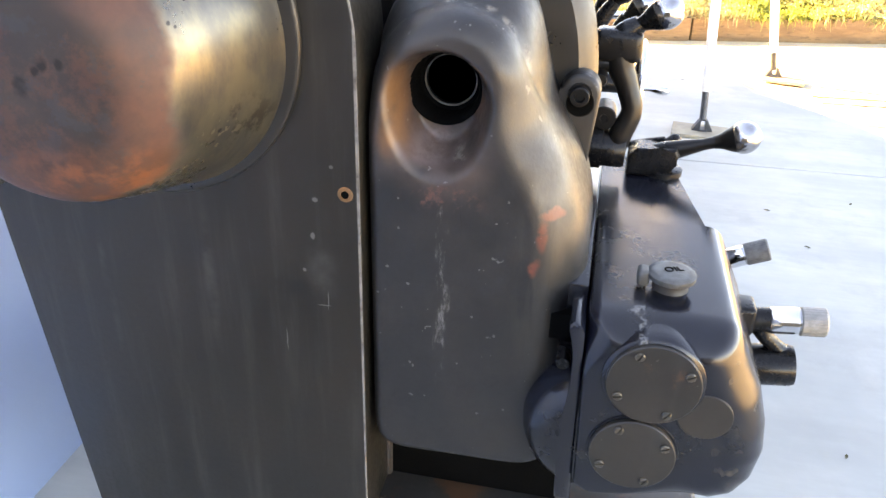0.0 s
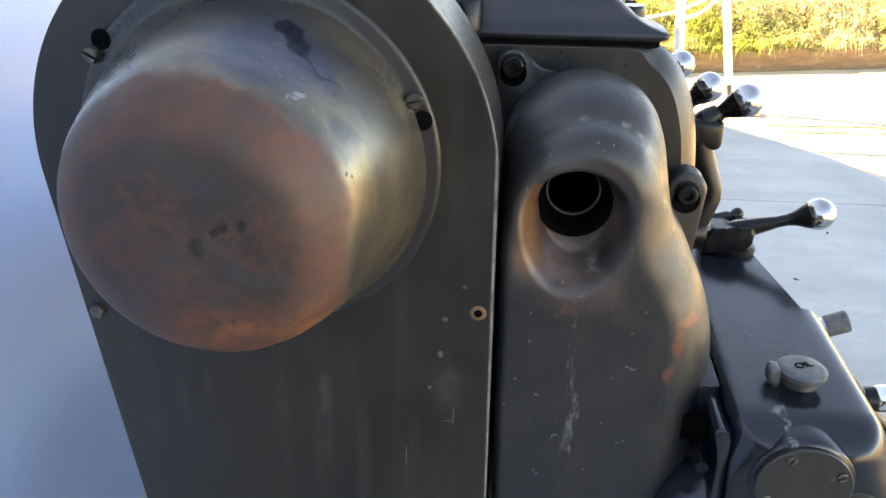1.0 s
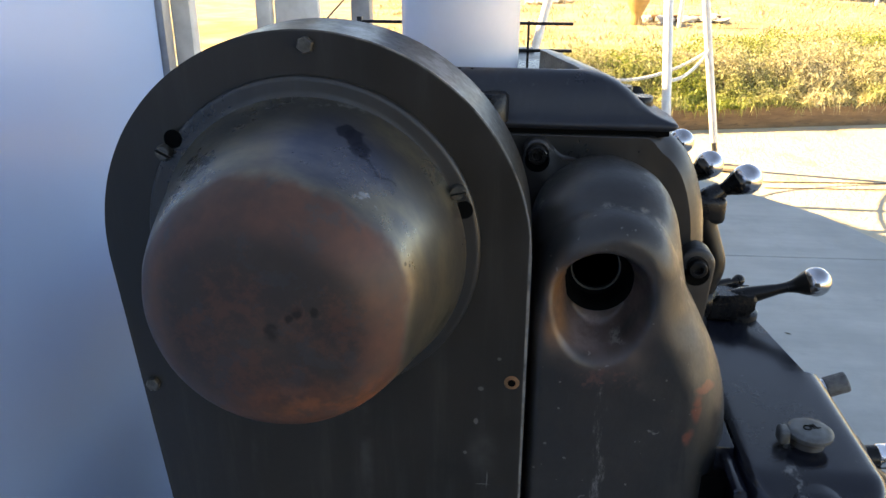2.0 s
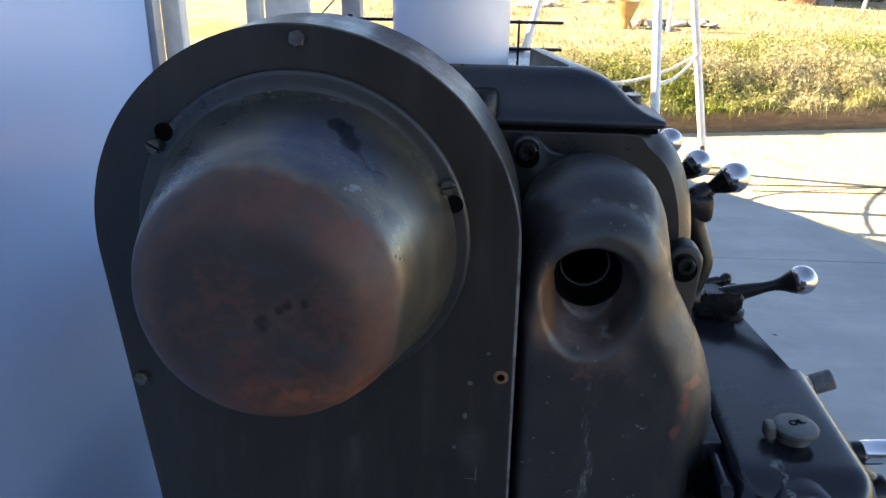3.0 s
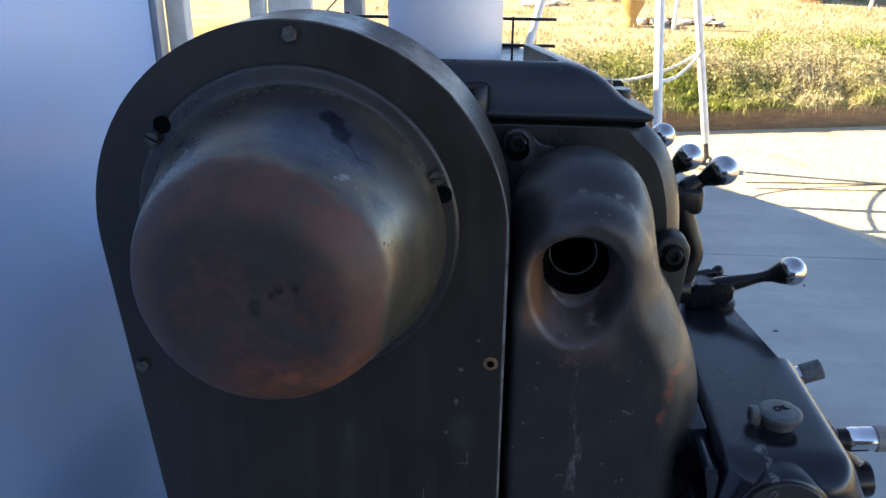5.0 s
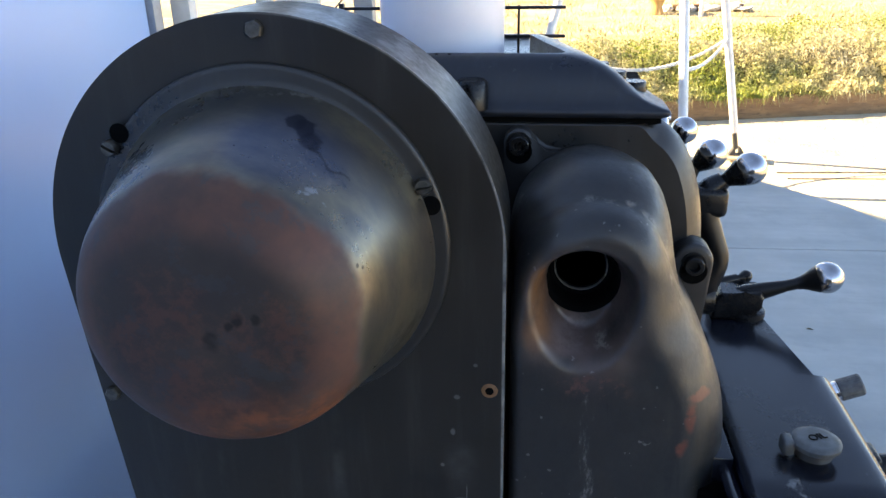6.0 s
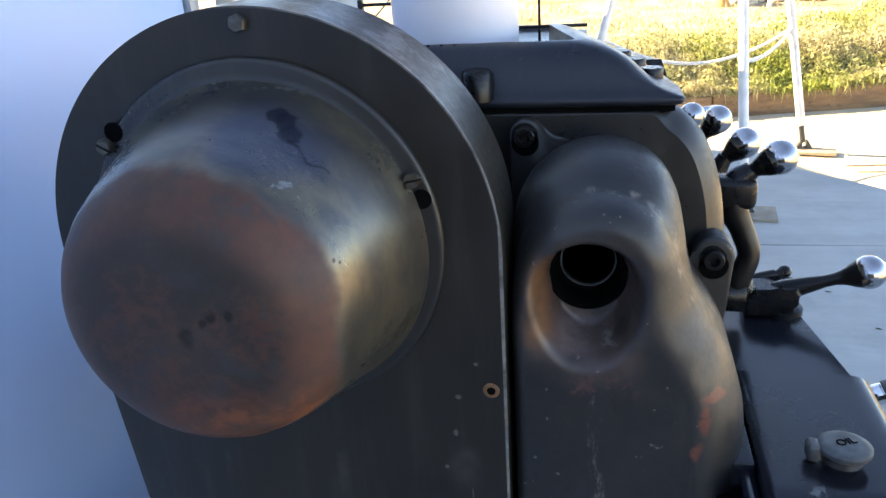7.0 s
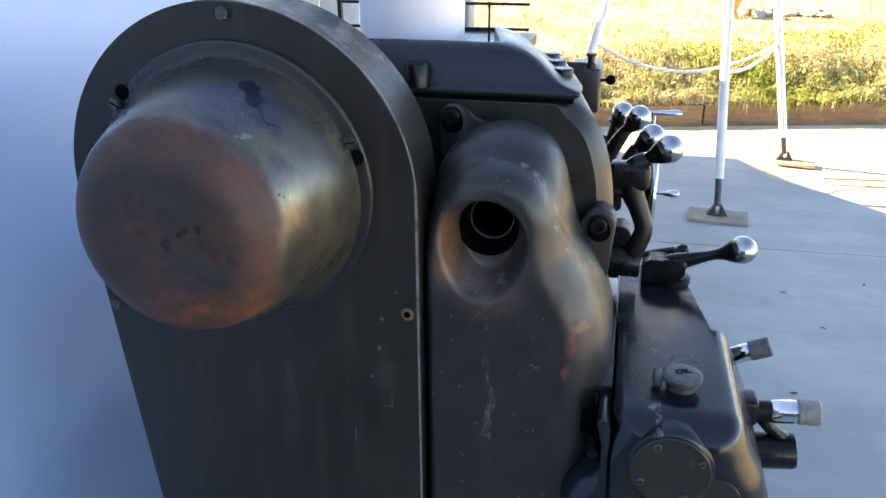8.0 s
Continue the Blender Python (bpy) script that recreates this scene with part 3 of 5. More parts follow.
# building to the west: white panel wall, trim, posts, and an added roof that shades the slab
solo("wall_west", box(-1.0, -0.89, -4.0, 1.085, 0.0, 2.478, 0.004), sky_tint_white, "white satin sheet-metal wall panel, reflected sky put in as blue colour", "wall", kind="structure")
solo("trim", box(-0.93, -0.875, 1.09, 1.135, 0.0, 2.478, 0.006), grey_trim, "grey aluminium edge trim of the white wall", "trim", kind="structure")
# unseen light blocker; corners set back along the sun from the shadow edge
SHADE_ROOF = ((-7.6, 4.85), (-3.17, 4.85), (-2.92, 4.45), (-2.49, 3.91), (-2.31, 3.68), (-1.80, 3.33), (-1.1, 3.05), (-0.86, 2.95), (-0.86, -5.0), (-7.6, -5.0))
bm = bmesh.new()
lo = [bm.verts.new((x, y, 2.48)) for x, y in SHADE_ROOF]
hi = [bm.verts.new((x, y, 2.6)) for x, y in SHADE_ROOF]
bm.faces.new(lo), bm.faces.new(hi)
for i in range(len(lo)):
    bm.faces.new((lo[i], lo[(i + 1) % len(lo)], hi[(i + 1) % len(lo)], hi[i]))
solo("shade_roof", bm, white_post, "unseen white flat roof, added and outlined to shade the slab", "roof", kind="structure", smooth=False)
# added behind the camera, out of view, to block light from the south
solo("light_block_south", box(-6.3, 1.3, -2.75, -2.6, 0.0, 1.6), blocker_brown, "unseen plain brown wall, added to keep bright ground off the lathe front", "wall", kind="structure")
solo("wall_back", box(-7.6, -7.48, -5.0, 4.8, 0.0, 2.478), sky_tint_white, "plain white rear wall, reflected sky put in as blue colour", "wall", kind="structure")
for x0, x1, y0, y1, mt in ((-1.165, -1.10, 1.78, 1.84, white_post), (-0.885, -0.835, 1.79, 1.83, white_post), (-0.825, -0.68, 1.80, 1.83, white_post), (-0.60, -0.535, 1.92, 1.98, grey_trim)):
    solo("door_post", box(x0, x1, y0, y1, 0.0, 2.478, 0.005), mt, "white painted post beside the white wall" if mt is white_post else "grey steel gate post with wire mesh", "post", "posts of the open doorway", "structure")


# ---- the lathe ----
lathe = thing("metal_lathe", (0.0, 0.5, 0.0), "old dark grey engine lathe with worn enamel and polished levers", "lathe")


def hex_bolt(centre, r, h, mat, parent, name="bolt", turn=0.3):
    bm = bmesh.new()
    c = Vector(centre)
    rings = []
    for rr, hh in ((r, 0.0), (r, -h * 0.8), (r * 0.86, -h)):
        rings.append([bm.verts.new(c + Vector((rr * math.cos(turn + i * math.pi / 3), hh, rr * math.sin(turn + i * math.pi / 3)))) for i in range(6)])
    for p, q in zip(rings, rings[1:]):
        for i in range(6):
            bm.faces.new((p[i], p[(i + 1) % 6], q[(i + 1) % 6], q[i]))
    bm.faces.new(rings[-1])
    bm.faces.new(rings[0])
    return part(name, bm, mat, parent, smooth=False)


def slot_screw(centre, r, h, mat, parent, turn=0.6, label="slotted screw head"):
    """A domed head with a cut slot, facing -y."""
    bm = bmesh.new()
    c = Vector(centre)
    ca, sa = math.cos(turn), math.sin(turn)
    w = r * 0.16
    for side in (1, -1):
        a0 = math.asin(w / r)
        outer = [(r * math.cos(a0 + (math.pi - 2 * a0) * i / 10), r * math.sin(a0 + (math.pi - 2 * a0) * i / 10)) for i in range(11)]
        rings = []
        for f, hh in ((1.0, 0.0), (1.0, -h * 0.6), (0.8, -h)):
            ring = []
            for u, v in outer:
                uu, vv = u * f, max(w, v * f)
                vv *= side
                ring.append(bm.verts.new(c + Vector((uu * ca - vv * sa, hh, uu * sa + vv * ca))))
            rings.append(ring)
        n = len(outer)
        for p, q in zip(rings, rings[1:]):
            for i in range(n):
                bm.faces.new((p[i], p[(i + 1) % n], q[(i + 1) % n], q[i]))
        bm.faces.new(rings[-1])
    disc(c, (0, -1, 0), r * 0.97, h * 0.3, 0.0002, 16, bm)
    return part("screw", bm, mat, parent, label, angle=30)


# gear cover: flat plate with a round head and a tapering foot
CX, CZ, CR = -0.24, 1.152, 0.236
cover_outline = arc(CX, CZ, CR, 0, 186, 64) + [(-0.4165, 0.46), (-0.40, 0.28), (-0.006, 0.28)]
cover = part("gear_cover", prism(cover_outline, 0.0, 0.10, 0.0022, 2), plate_mat, lathe, "flat dark grey gear cover plate")
part("bulge_flange", revolve((CX, -0.0005, 1.162), (0, -1, 0), [(0.1815, 0.0), (0.1812, 0.0045), (0.1795, 0.0060), (0.176, 0.0064), (0.168, 0.0068), (0.162, 0.0078), (0.158, 0.0100), (0.15, 0.0)], 96), enamel, cover, "raised ring round the bulge", angle=50)
P = [(0.1675, 0.0), (0.1672, 0.006), (0.1655, 0.010), (0.1635, 0.016), (0.159, 0.032), (0.1515, 0.06), (0.1435, 0.09), (0.1355, 0.118), (0.129, 0.138), (0.1225, 0.152), (0.114, 0.164), (0.102, 0.1745), (0.088, 0.181), (0.072, 0.1848), (0.05, 0.1865), (0.025, 0.187), (0, 0.187)]
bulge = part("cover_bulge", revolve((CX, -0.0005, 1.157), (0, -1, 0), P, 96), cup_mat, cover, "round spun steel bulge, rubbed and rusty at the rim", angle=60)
hex_bolt((-0.235, 0.0, 1.373), 0.0088, 0.007, screw_mat, cover)
hex_bolt((-0.447, 0.0, 0.973), 0.0085, 0.007, screw_mat, cover, turn=0.1)
for sx, sz, hx, hz, tn in ((-0.083, 1.229, -0.0765, 1.209, 0.2), (-0.391, 1.262, -0.3805, 1.276, -0.5)):
    part("keyhole", disc((hx, -0.0068, hz), (0, -1, 0), 0.0098, 0.0009, 0.0002, 24), black_hole, cover, "black keyhole slot")
    slot_screw((sx, -0.007, sz), 0.0085, 0.008, screw_mat, cover, tn)
rust_ring = plain("rust ring", (0.20, 0.09, 0.035), (0.12, 0.06, 0.03), rough=0.8, scale=200).m
part("screw_hole", revolve((-0.02, -0.0002, 1.0), (0, -1, 0), [(0.0, 0.0002), (0.0045, 0.0004), (0.0048, 0.0012), (0.0078, 0.0009), (0.0088, 0.0)], 24), rust_ring, cover, "rust-ringed screw hole")
part("hole_core", disc((-0.02, -0.0012, 1.0), (0, -1, 0), 0.0045, 0.0004, 0.0001, 20), black_hole, cover)

# cast guard round the spindle end
guard_outline = [(0.001, 0.675), (0.0, 1.08)] + arc(0.0845, 1.113, 0.0835, 178, 48, 30) + [(0.1495, 1.160), (0.1595, 1.137), (0.169, 1.112), (0.181, 1.084), (0.198, 1.056), (0.215, 1.026), (0.2295, 0.991), (0.2395, 0.953), (0.2440, 0.90), (0.2435, 0.81), (0.237, 0.72), (0.226, 0.672), (0.208, 0.649), (0.17, 0.643), (0.03, 0.641), (0.008, 0.650)]


def rounded(outline, times=3):
    """Cuts the corners of a closed outline, again and again."""
    for _ in range(times):
        cut = []
        for (x0, z0), (x1, z1) in zip(outline, outline[1:] + outline[:1]):
            if math.hypot(x1 - x0, z1 - z0) < 0.012:
                cut += [((x0 + x1) / 2, (z0 + z1) / 2)]
                continue
            k = min(0.25, 0.012 / math.hypot(x1 - x0, z1 - z0))
            cut += [(x0 + (x1 - x0) * k, z0 + (z1 - z0) * k), (x1 + (x0 - x1) * k, z1 + (z0 - z1) * k)]
        outline = cut
    return outline


guard_outline = rounded(guard_outline)


def guard_round(x, z):
    right = smooth01(x, 0.10, 0.19) * smooth01(z, 0.64, 0.77)
    top = smooth01(z, 1.06, 1.16)
    side = right * (1 - top)
    return 0.014 + 0.036 * side + 0.014 * top, 0.014 + 0.062 * side + 0.028 * top


def guard_dent(x, z):
    """The funnel round the spindle: wide above, drawn out into a hollow below."""
    dx, dz = x - 0.075, z - 1.108
    r = math.hypot(dx, dz)
    s = math.hypot(dx, dz if dz > 0 else dz * 0.64)
    up = max(0.0, dz / max(r, 1e-6))
    reach = 0.024 - 0.006 * up
    k = max(0.0, min(1.0, 1 - (s - 0.036) / reach))
    into = 0.050 * k * k * (3 - 2 * k) * (0.35 + 0.65 * k) + 0.003 * noise.noise((x * 22, z * 22, 1.0)) * smooth01(z, 0.95, 1.05)
    if r < 0.0380:
        into += 0.10
    return into


def guard_skirt(x, z):
    w = smooth01(z, 1.07, 1.165)
    rows = ((0.2045, 0.003, 0.015), (0.199, 0.0025, 0.016), (0.190, 0.004, 0.0165), (0.176, 0.007, 0.017), (0.155, 0.0105, 0.017), (0.130, 0.0125, 0.016), (0.106, 0.012, 0.0145), (0.086, 0.0095, 0.011), (0.070, 0.005, 0.006), (0.059, 0.0003, 0.001))
    front = 0.012 + guard_round(x, z)[1]
    return [(max(y, front + 0.004 * (10 - i)), o * w, lift * w) for i, (y, o, lift) in enumerate(rows)]


guard = part("end_guard", pillow(guard_outline, [(0.079, 1.108), (0.105, 0.98), (0.115, 0.74)], 0.012, 0.2045, guard_round, 0.0036, 12, 34, guard_dent, guard_skirt), guard_mat, lathe, "cast guard with a flared spindle opening", angle=170)
# bore walls and back disc are near-black: shade of the hollow as colour
part("spindle_end", revolve((0.074, 0.0, 1.1075), (0, -1, 0), [(0.0402, -0.25), (0.0402, -0.0580), (0.0394, -0.0570), (0.0365, -0.0600), (0.0350, -0.0660), (0.0335, -0.090), (0.0290, -0.092), (0.0275, -0.095), (0.0275, -0.25)], 56), black_hole, lathe, "hollow spindle end, its inside shade painted black")
part("spindle_ring", revolve((0.074, 0.0, 1.1075), (0, -1, 0), [(0.0292, -0.099), (0.0292, -0.0915), (0.0288, -0.0905), (0.0281, -0.0905), (0.0277, -0.0915), (0.0277, -0.099)], 56), plain("worn bore steel", (0.26, 0.25, 0.23), (0.16, 0.15, 0.14), rough=0.45, metal=0.6, scale=80).m, lathe, "worn steel ring inside the spindle")
part("bore_shade_disc", disc((0.075, 0.24, 1.108), (0, -1, 0), 0.0375, 0.002), black_hole, lathe)


def ear(bx, bz, r, tx, tz, tr, y0=0.178, y1=0.215, name="bolt_ear"):
    """A lug that runs from the bolt to the guard."""
    a = Vector((bx, bz, 0))
    b = Vector((tx, tz, 0))
    pts = []
    for c, rr in ((a, r), (b, tr)):
        pts += [(c.x + rr * math.cos(2 * math.pi * i / 28), c.y + rr * math.sin(2 * math.pi * i / 28)) for i in range(28)]
    bm2 = bmesh.new()
    vs = [bm2.verts.new((x, z, 0)) for x, z in pts]
    bmesh.ops.convex_hull(bm2, input=vs)
    keep = [v.co.copy() for v in bm2.verts if v.link_edges]
    bm2.free()
    mid = sum(keep, Vector()) / len(keep)
    keep.sort(key=lambda v: math.atan2(v.y - mid.y, v.x - mid.x))
    return part(name, prism([(v.x, v.y) for v in keep], y0, y1, 0.005, 3), guard_mat, lathe)


def cap_bolt(x, y, z, r=0.0115):
    b = part("cap_bolt", revolve((x, y, z), (0, -1, 0), [(r * 1.25, 0), (r * 1.25, 0.002), (r, 0.002), (r, 0.011), (r * 0.9, 0.012), (r * 0.56, 0.012), (r * 0.5, 0.005), (0, 0.005)], 6 * 6), lever_mat, lathe, "socket head cap bolt")
    return b


ear_outline = [(-0.013, 1.0), (-0.016, 1.205)] + arc(0.001, 1.22, 0.0175, 175, 25, 14) + [(0.0215, 1.2165), (0.030, 1.2095), (0.045, 1.2055), (0.09, 1.205), (0.09, 1.0)]
part("guard_flange", prism(ear_outline, 0.180, 0.2045, 0.004, 3), guard_mat, lathe, "flange of the guard with a bolt ear", angle=60)
ear(0.211, 1.077, 0.024, 0.193, 0.965, 0.032)
cap_bolt(0.001, 0.180, 1.220)
cap_bolt(0.211, 0.178, 1.077)
# flat black discs paint the dark of the holes below the bolts
part("bolt_shade_disc", disc((0.212, 0.1775, 1.067), (0, -1, 0), 0.0165, 0.0015), black_hole, lathe)
part("bolt_shade_disc", disc((0.001, 0.1795, 1.212), (0, -1, 0), 0.0155, 0.0015), black_hole, lathe)

# headstock body, with a rounded front corner
head_curve = curve_points([(0.130, 0, 1.2385), (0.155, 0, 1.2375), (0.176, 0, 1.2315), (0.200, 0, 1.203), (0.218, 0, 1.156), (0.227, 0, 1.105), (0.229, 0, 1.053), (0.226, 0, 0.98), (0.218, 0, 0.88), (0.205, 0, 0.62)], 6)
head_outline = [(-0.30, 0.62), (-0.30, 1.2385)] + [(p.x, p.z) for p in head_curve]


def head_round(x, z):
    r = smooth01(x, 0.135, 0.175)
    return 0.002 + 0.020 * r, 0.002 + 0.030 * r


bm = pillow(head_outline, [(-0.1, 1.0), (0.08, 1.08), (0.06, 0.8)], 0.205, 0.50, head_round, 0.005, 4, 1, None, None, True)
for v in bm.verts:
    if v.co.y > 0.4 and v.co.x > 0.0:
        v.co.x -= 0.045 * smooth01(v.co.x, 0.05, 0.16)
part("headstock", bm, enamel, lathe, "headstock casting", angle=28)
part("headstock_rear", box(-0.30, 0.04, 0.5005, 0.75, 0.62, 1.2425, 0.004), enamel, lathe)
part("head_gasket", prism([(-0.29, 1.236), (0.150, 1.236), (0.164, 1.238), (0.164, 1.2475), (-0.29, 1.2475)], 0.212, 0.495), black_hole, lathe, "black joint under the top cover")

# top cover with its hollow tray
COVER_LEVELS = ((1.2455, 0.168, 0.206), (1.247, 0.1715, 0.2035), (1.251, 0.174, 0.202), (1.2545, 0.172, 0.203), (1.2565, 0.165, 0.206), (1.2600, 0.153, 0.2100), (1.2650, 0.1425, 0.2130), (1.273, 0.132, 0.2160), (1.282, 0.1225, 0.2190), (1.291, 0.1125, 0.2225), (1.299, 0.101, 0.2270), (1.3055, 0.088, 0.2325), (1.3100, 0.0755, 0.2390), (1.3125, 0.065, 0.246), (1.3130, 0.058, 0.250), (1.3115, 0.0535, 0.253), (1.2622, 0.0525, 0.2545))


def cover_shell():
    """A lid with an ogee edge: rounded front, flared lip, long sloping side that tapers to the rear."""
    bm = bmesh.new()
    rings = []
    for z, x, y in COVER_LEVELS:
        r = 0.018 if z > 1.265 else 0.006
        plan = [(-0.30 + (x + 0.30) * i / 12, y) for i in range(12)]
        plan += [(x - r + r * math.sin(a), y + r - r * math.cos(a)) for a in (math.pi / 2 * i / 8 for i in range(9))]
        plan += [(x, y + r + (0.50 - y - r) * i / 10) for i in range(1, 11)]
        ring = []
        for px, py in plan:
            back = max(0.0, py - 0.26) if px > -0.1 else 0.0
            ring.append(bm.verts.new((px - 0.20 * back, py, z - 0.045 * back * smooth01(z, 1.25, 1.29) + 0.0008 * noise.noise((px * 30, py * 30, z * 30)))))
        rings.append(ring)
    for p, q in zip(rings, rings[1:]):
        for i in range(len(p) - 1):
            bm.faces.new((p[i], p[i + 1], q[i + 1], q[i]))
    return bm


tc = part("top_cover", cover_shell(), enamel_gloss, lathe, "smooth dark headstock top cover with a flared lip", angle=60)
bm = bmesh.new()
for k in range(5):
    revolve((-0.150 + 0.016 * k, 0.2455, 1.3115), (0, 0, 1), [(0.002, -0.001), (0.002, 0.0012), (0.0012, 0.0018), (0, 0.0018)], 10, bm)
part("rivet", bm, black_hole, tc)
part("tray_floor", box(-0.30, 0.0523, 0.2547, 0.74, 1.243, 1.262), enamel, tc)
part("tray_back", box(-0.30, 0.0, 0.7405, 0.77, 1.243, 1.268, 0.004), enamel_gloss, tc)
for by, br in ((0.305, 0.0140), (0.39, 0.0140), (0.475, 0.0140)):
    part("cover_boss", revolve((0.1415 - 0.20 * (by - 0.305), by, 1.2455 - 0.03 * (by - 0.305)), (0, 0, 1), [(br * 1.1, 0), (br, 0.015), (br, 0.0225), (br * 0.92, 0.0245), (0, 0.0245)], 28), lever_mat, tc)
part("cover_lug", revolve((-0.055, 0.207, 1.255), (0, 0, 1), [(0.018, 0), (0.018, 0.030), (0.015, 0.034), (0, 0.035)], 24), lever_mat, tc)

# pedestal and bed
part("pedestal", box(-0.42, 0.40, 0.17, 0.95, 0.013, 0.49, 0.012), enamel_rust, lathe, "rusty pedestal of the lathe")
# solid black box paints the shade in the gap below the headstock
part("gap_shade_box", box(-0.001, 0.24, 0.11, 0.9, 0.492, 0.66), black_hole, lathe, "black box in the gap under the headstock, shade as colour")
part("pedestal_ledge", box(-0.02, 0.44, 0.05, 0.20, 0.475, 0.505, 0.010, 3), enamel_rust, lathe, "rusty rounded ledge")
part("rusty_post", box(-0.028, 0.0, 0.10, 0.16, 0.30, 0.70, 0.006), enamel_rust, lathe)
part("bed", box(-0.22, 0.13, 0.71, 2.1, 0.70, 0.90, 0.01), lever_mat, lathe, "lathe bed")
part("tail_pedestal", box(-0.2, 0.2, 1.7, 2.1, 0.013, 0.70, 0.01), enamel, lathe)

# feed gearbox on the front
box_outline = [(0.256, 0.69), (0.249, 0.896), (0.2505, 0.906), (0.258, 0.9105), (0.384, 0.9105), (0.397, 0.9085), (0.4055, 0.901), (0.4125, 0.888), (0.424, 0.862), (0.440, 0.83), (0.452, 0.79), (0.457, 0.755), (0.452, 0.72), (0.438, 0.695), (0.415, 0.682), (0.27, 0.680)]


def gear_round(x, z):
    r = smooth01(x, 0.27, 0.40)
    t = smooth01(z, 0.84, 0.91)
    return 0.006 + 0.036 * max(r, t), 0.006 + 0.042 * max(r, t)


gearbox = part("feed_gearbox", pillow(box_outline, [(0.34, 0.84), (0.36, 0.76)], -0.047, 0.214, gear_round, 0.006, 10, 1), box_mat, lathe, "dark feed gearbox with round cover plates", angle=60)
bm = bmesh.new()
sec = [(0.2505, 0.69), (0.2505, 0.908), (0.386, 0.908), (0.3885, 0.904), (0.3885, 0.895), (0.405, 0.86), (0.42, 0.70)]
va = [bm.verts.new((x, 0.2145, z)) for x, z in sec]
vb = [bm.verts.new((0.2505 + (x - 0.2505) * 0.72, 0.44, z)) for x, z in sec]
bm.faces.new(va), bm.faces.new(vb)
for i in range(len(sec)):
    bm.faces.new((va[i], va[(i + 1) % len(sec)], vb[(i + 1) % len(sec)], vb[i]))
part("gearbox_back", bm, box_mat, gearbox, smooth=False)
part("gearbox_inner", box(0.19, 0.2475, 0.03, 0.44, 0.69, 0.909, 0.003), box_mat, gearbox)
part("gearbox_boss", revolve((0.323, 0.0, 0.850), (0, -1, 0), [(0.056, 0.0), (0.0545, 0.035), (0.053, 0.0485), (0.0515, 0.0505), (0, 0.0505)], 56), box_mat, gearbox, angle=60)
part("gearbox_boss", revolve((0.314, 0.0, 0.752), (0, -1, 0), [(0.051, 0.0), (0.0505, 0.044), (0.049, 0.0485), (0, 0.0485)], 56), box_mat, gearbox, angle=60)
for cx, cz, cr, y in ((0.323, 0.850, 0.0485, -0.0507), (0.314, 0.752, 0.0465, -0.0487)):
    cp = part("cover_plate", disc((cx, y, cz), (0, -1, 0), cr, 0.006, 0.0012, 56), disc_mat, gearbox, "round cover plate held by four screws")
    for a in ((118, 1.1), (28, 0.5), (-62, 0.9), (208, 0.2)):
        slot_screw((cx + cr * 0.8 * math.cos(radians(a[0])), y - 0.006, cz + cr * 0.8 * math.sin(radians(a[0]))), 0.0052, 0.0022, screw_mat, cp, a[1])
part("blank_plug", disc((0.381, -0.0455, 0.8135), (0, -1, 0), 0.0285, 0.003, 0.0008, 40), disc_mat, gearbox, "plain round plug")
part("gear_lump", revolve((0.273, 0.15, 0.739), (0, -1, 0), [(0.086, 0), (0.0855, 0.125), (0.083, 0.150), (0.077, 0.168), (0.066, 0.180), (0.05, 0.185), (0, 0.186)], 64), box_mat, lathe, "rounded gear case", angle=80)
flange_outline = curve_points([(0.2475, 0, 0.896), (0.238, 0, 0.901), (0.2315, 0, 0.897), (0.234, 0, 0.885), (0.2385, 0, 0.862), (0.2395, 0, 0.83), (0.238, 0, 0.80), (0.234, 0, 0.76), (0.236, 0, 0.655)], 5)
part("flange", prism([(p.x, p.z) for p in flange_outline] + [(0.2555, 0.655), (0.2480, 0.890)], -0.038, 0.035, 0.004, 3), box_mat, lathe, "flange along the seam of the gearbox", angle=50)
part("flange_bolt", revolve((0.229, -0.002, 0.838), (0, -1, 0), [(0.008, -0.03), (0.008, 0.02), (0.007, 0.022), (0, 0.022)], 20), lever_mat, lathe)
# black box in place of a shaded recess
part("recess_shade_box", box(0.205, 0.2385, 0.016, 0.14, 0.843, 0.876), black_hole, lathe)

# oil cap
oil = part("oil_filler", revolve((0.334, 0.046, 0.909), (0, 0, 1), [(0.020, 0), (0.0195, 0.003), (0.0185, 0.006), (0.0185, 0.014), (0.020, 0.0165), (0, 0.0165)], 36), enamel_rust, gearbox, "dull grey hinged oil cap")
part("oil_lid", revolve((0.333, 0.041, 0.9255), (0, 0, 1), [(0.0248, 0), (0.0258, 0.0015), (0.0258, 0.006), (0.0232, 0.008), (0.018, 0.0088), (0, 0.009)], 44), cap_mat, gearbox, "round lid marked OIL")
part("oil_hinge", box(0.297, 0.310, 0.032, 0.052, 0.914, 0.933, 0.004, 3), cap_mat, gearbox)
cu = bpy.data.curves.new("oil_text", "FONT")
cu.body, cu.size, cu.extrude, cu.align_x, cu.align_y = "OIL", 0.0135, 0.0006, "CENTER", "CENTER"
tmp = bpy.data.objects.new("oil_text", cu)
scene.collection.objects.link(tmp)
me = bpy.data.meshes.new_from_object(tmp.evaluated_get(bpy.context.evaluated_depsgraph_get()))
bpy.data.objects.remove(tmp)
me.transform(pose(0.334, 0.043, 0.9347, 0, 0, 22))
me.materials.append(black_hole)
ob = new("oil_lettering", me)
ob.parent = gearbox
tagged(ob, "raised dark letters OIL")


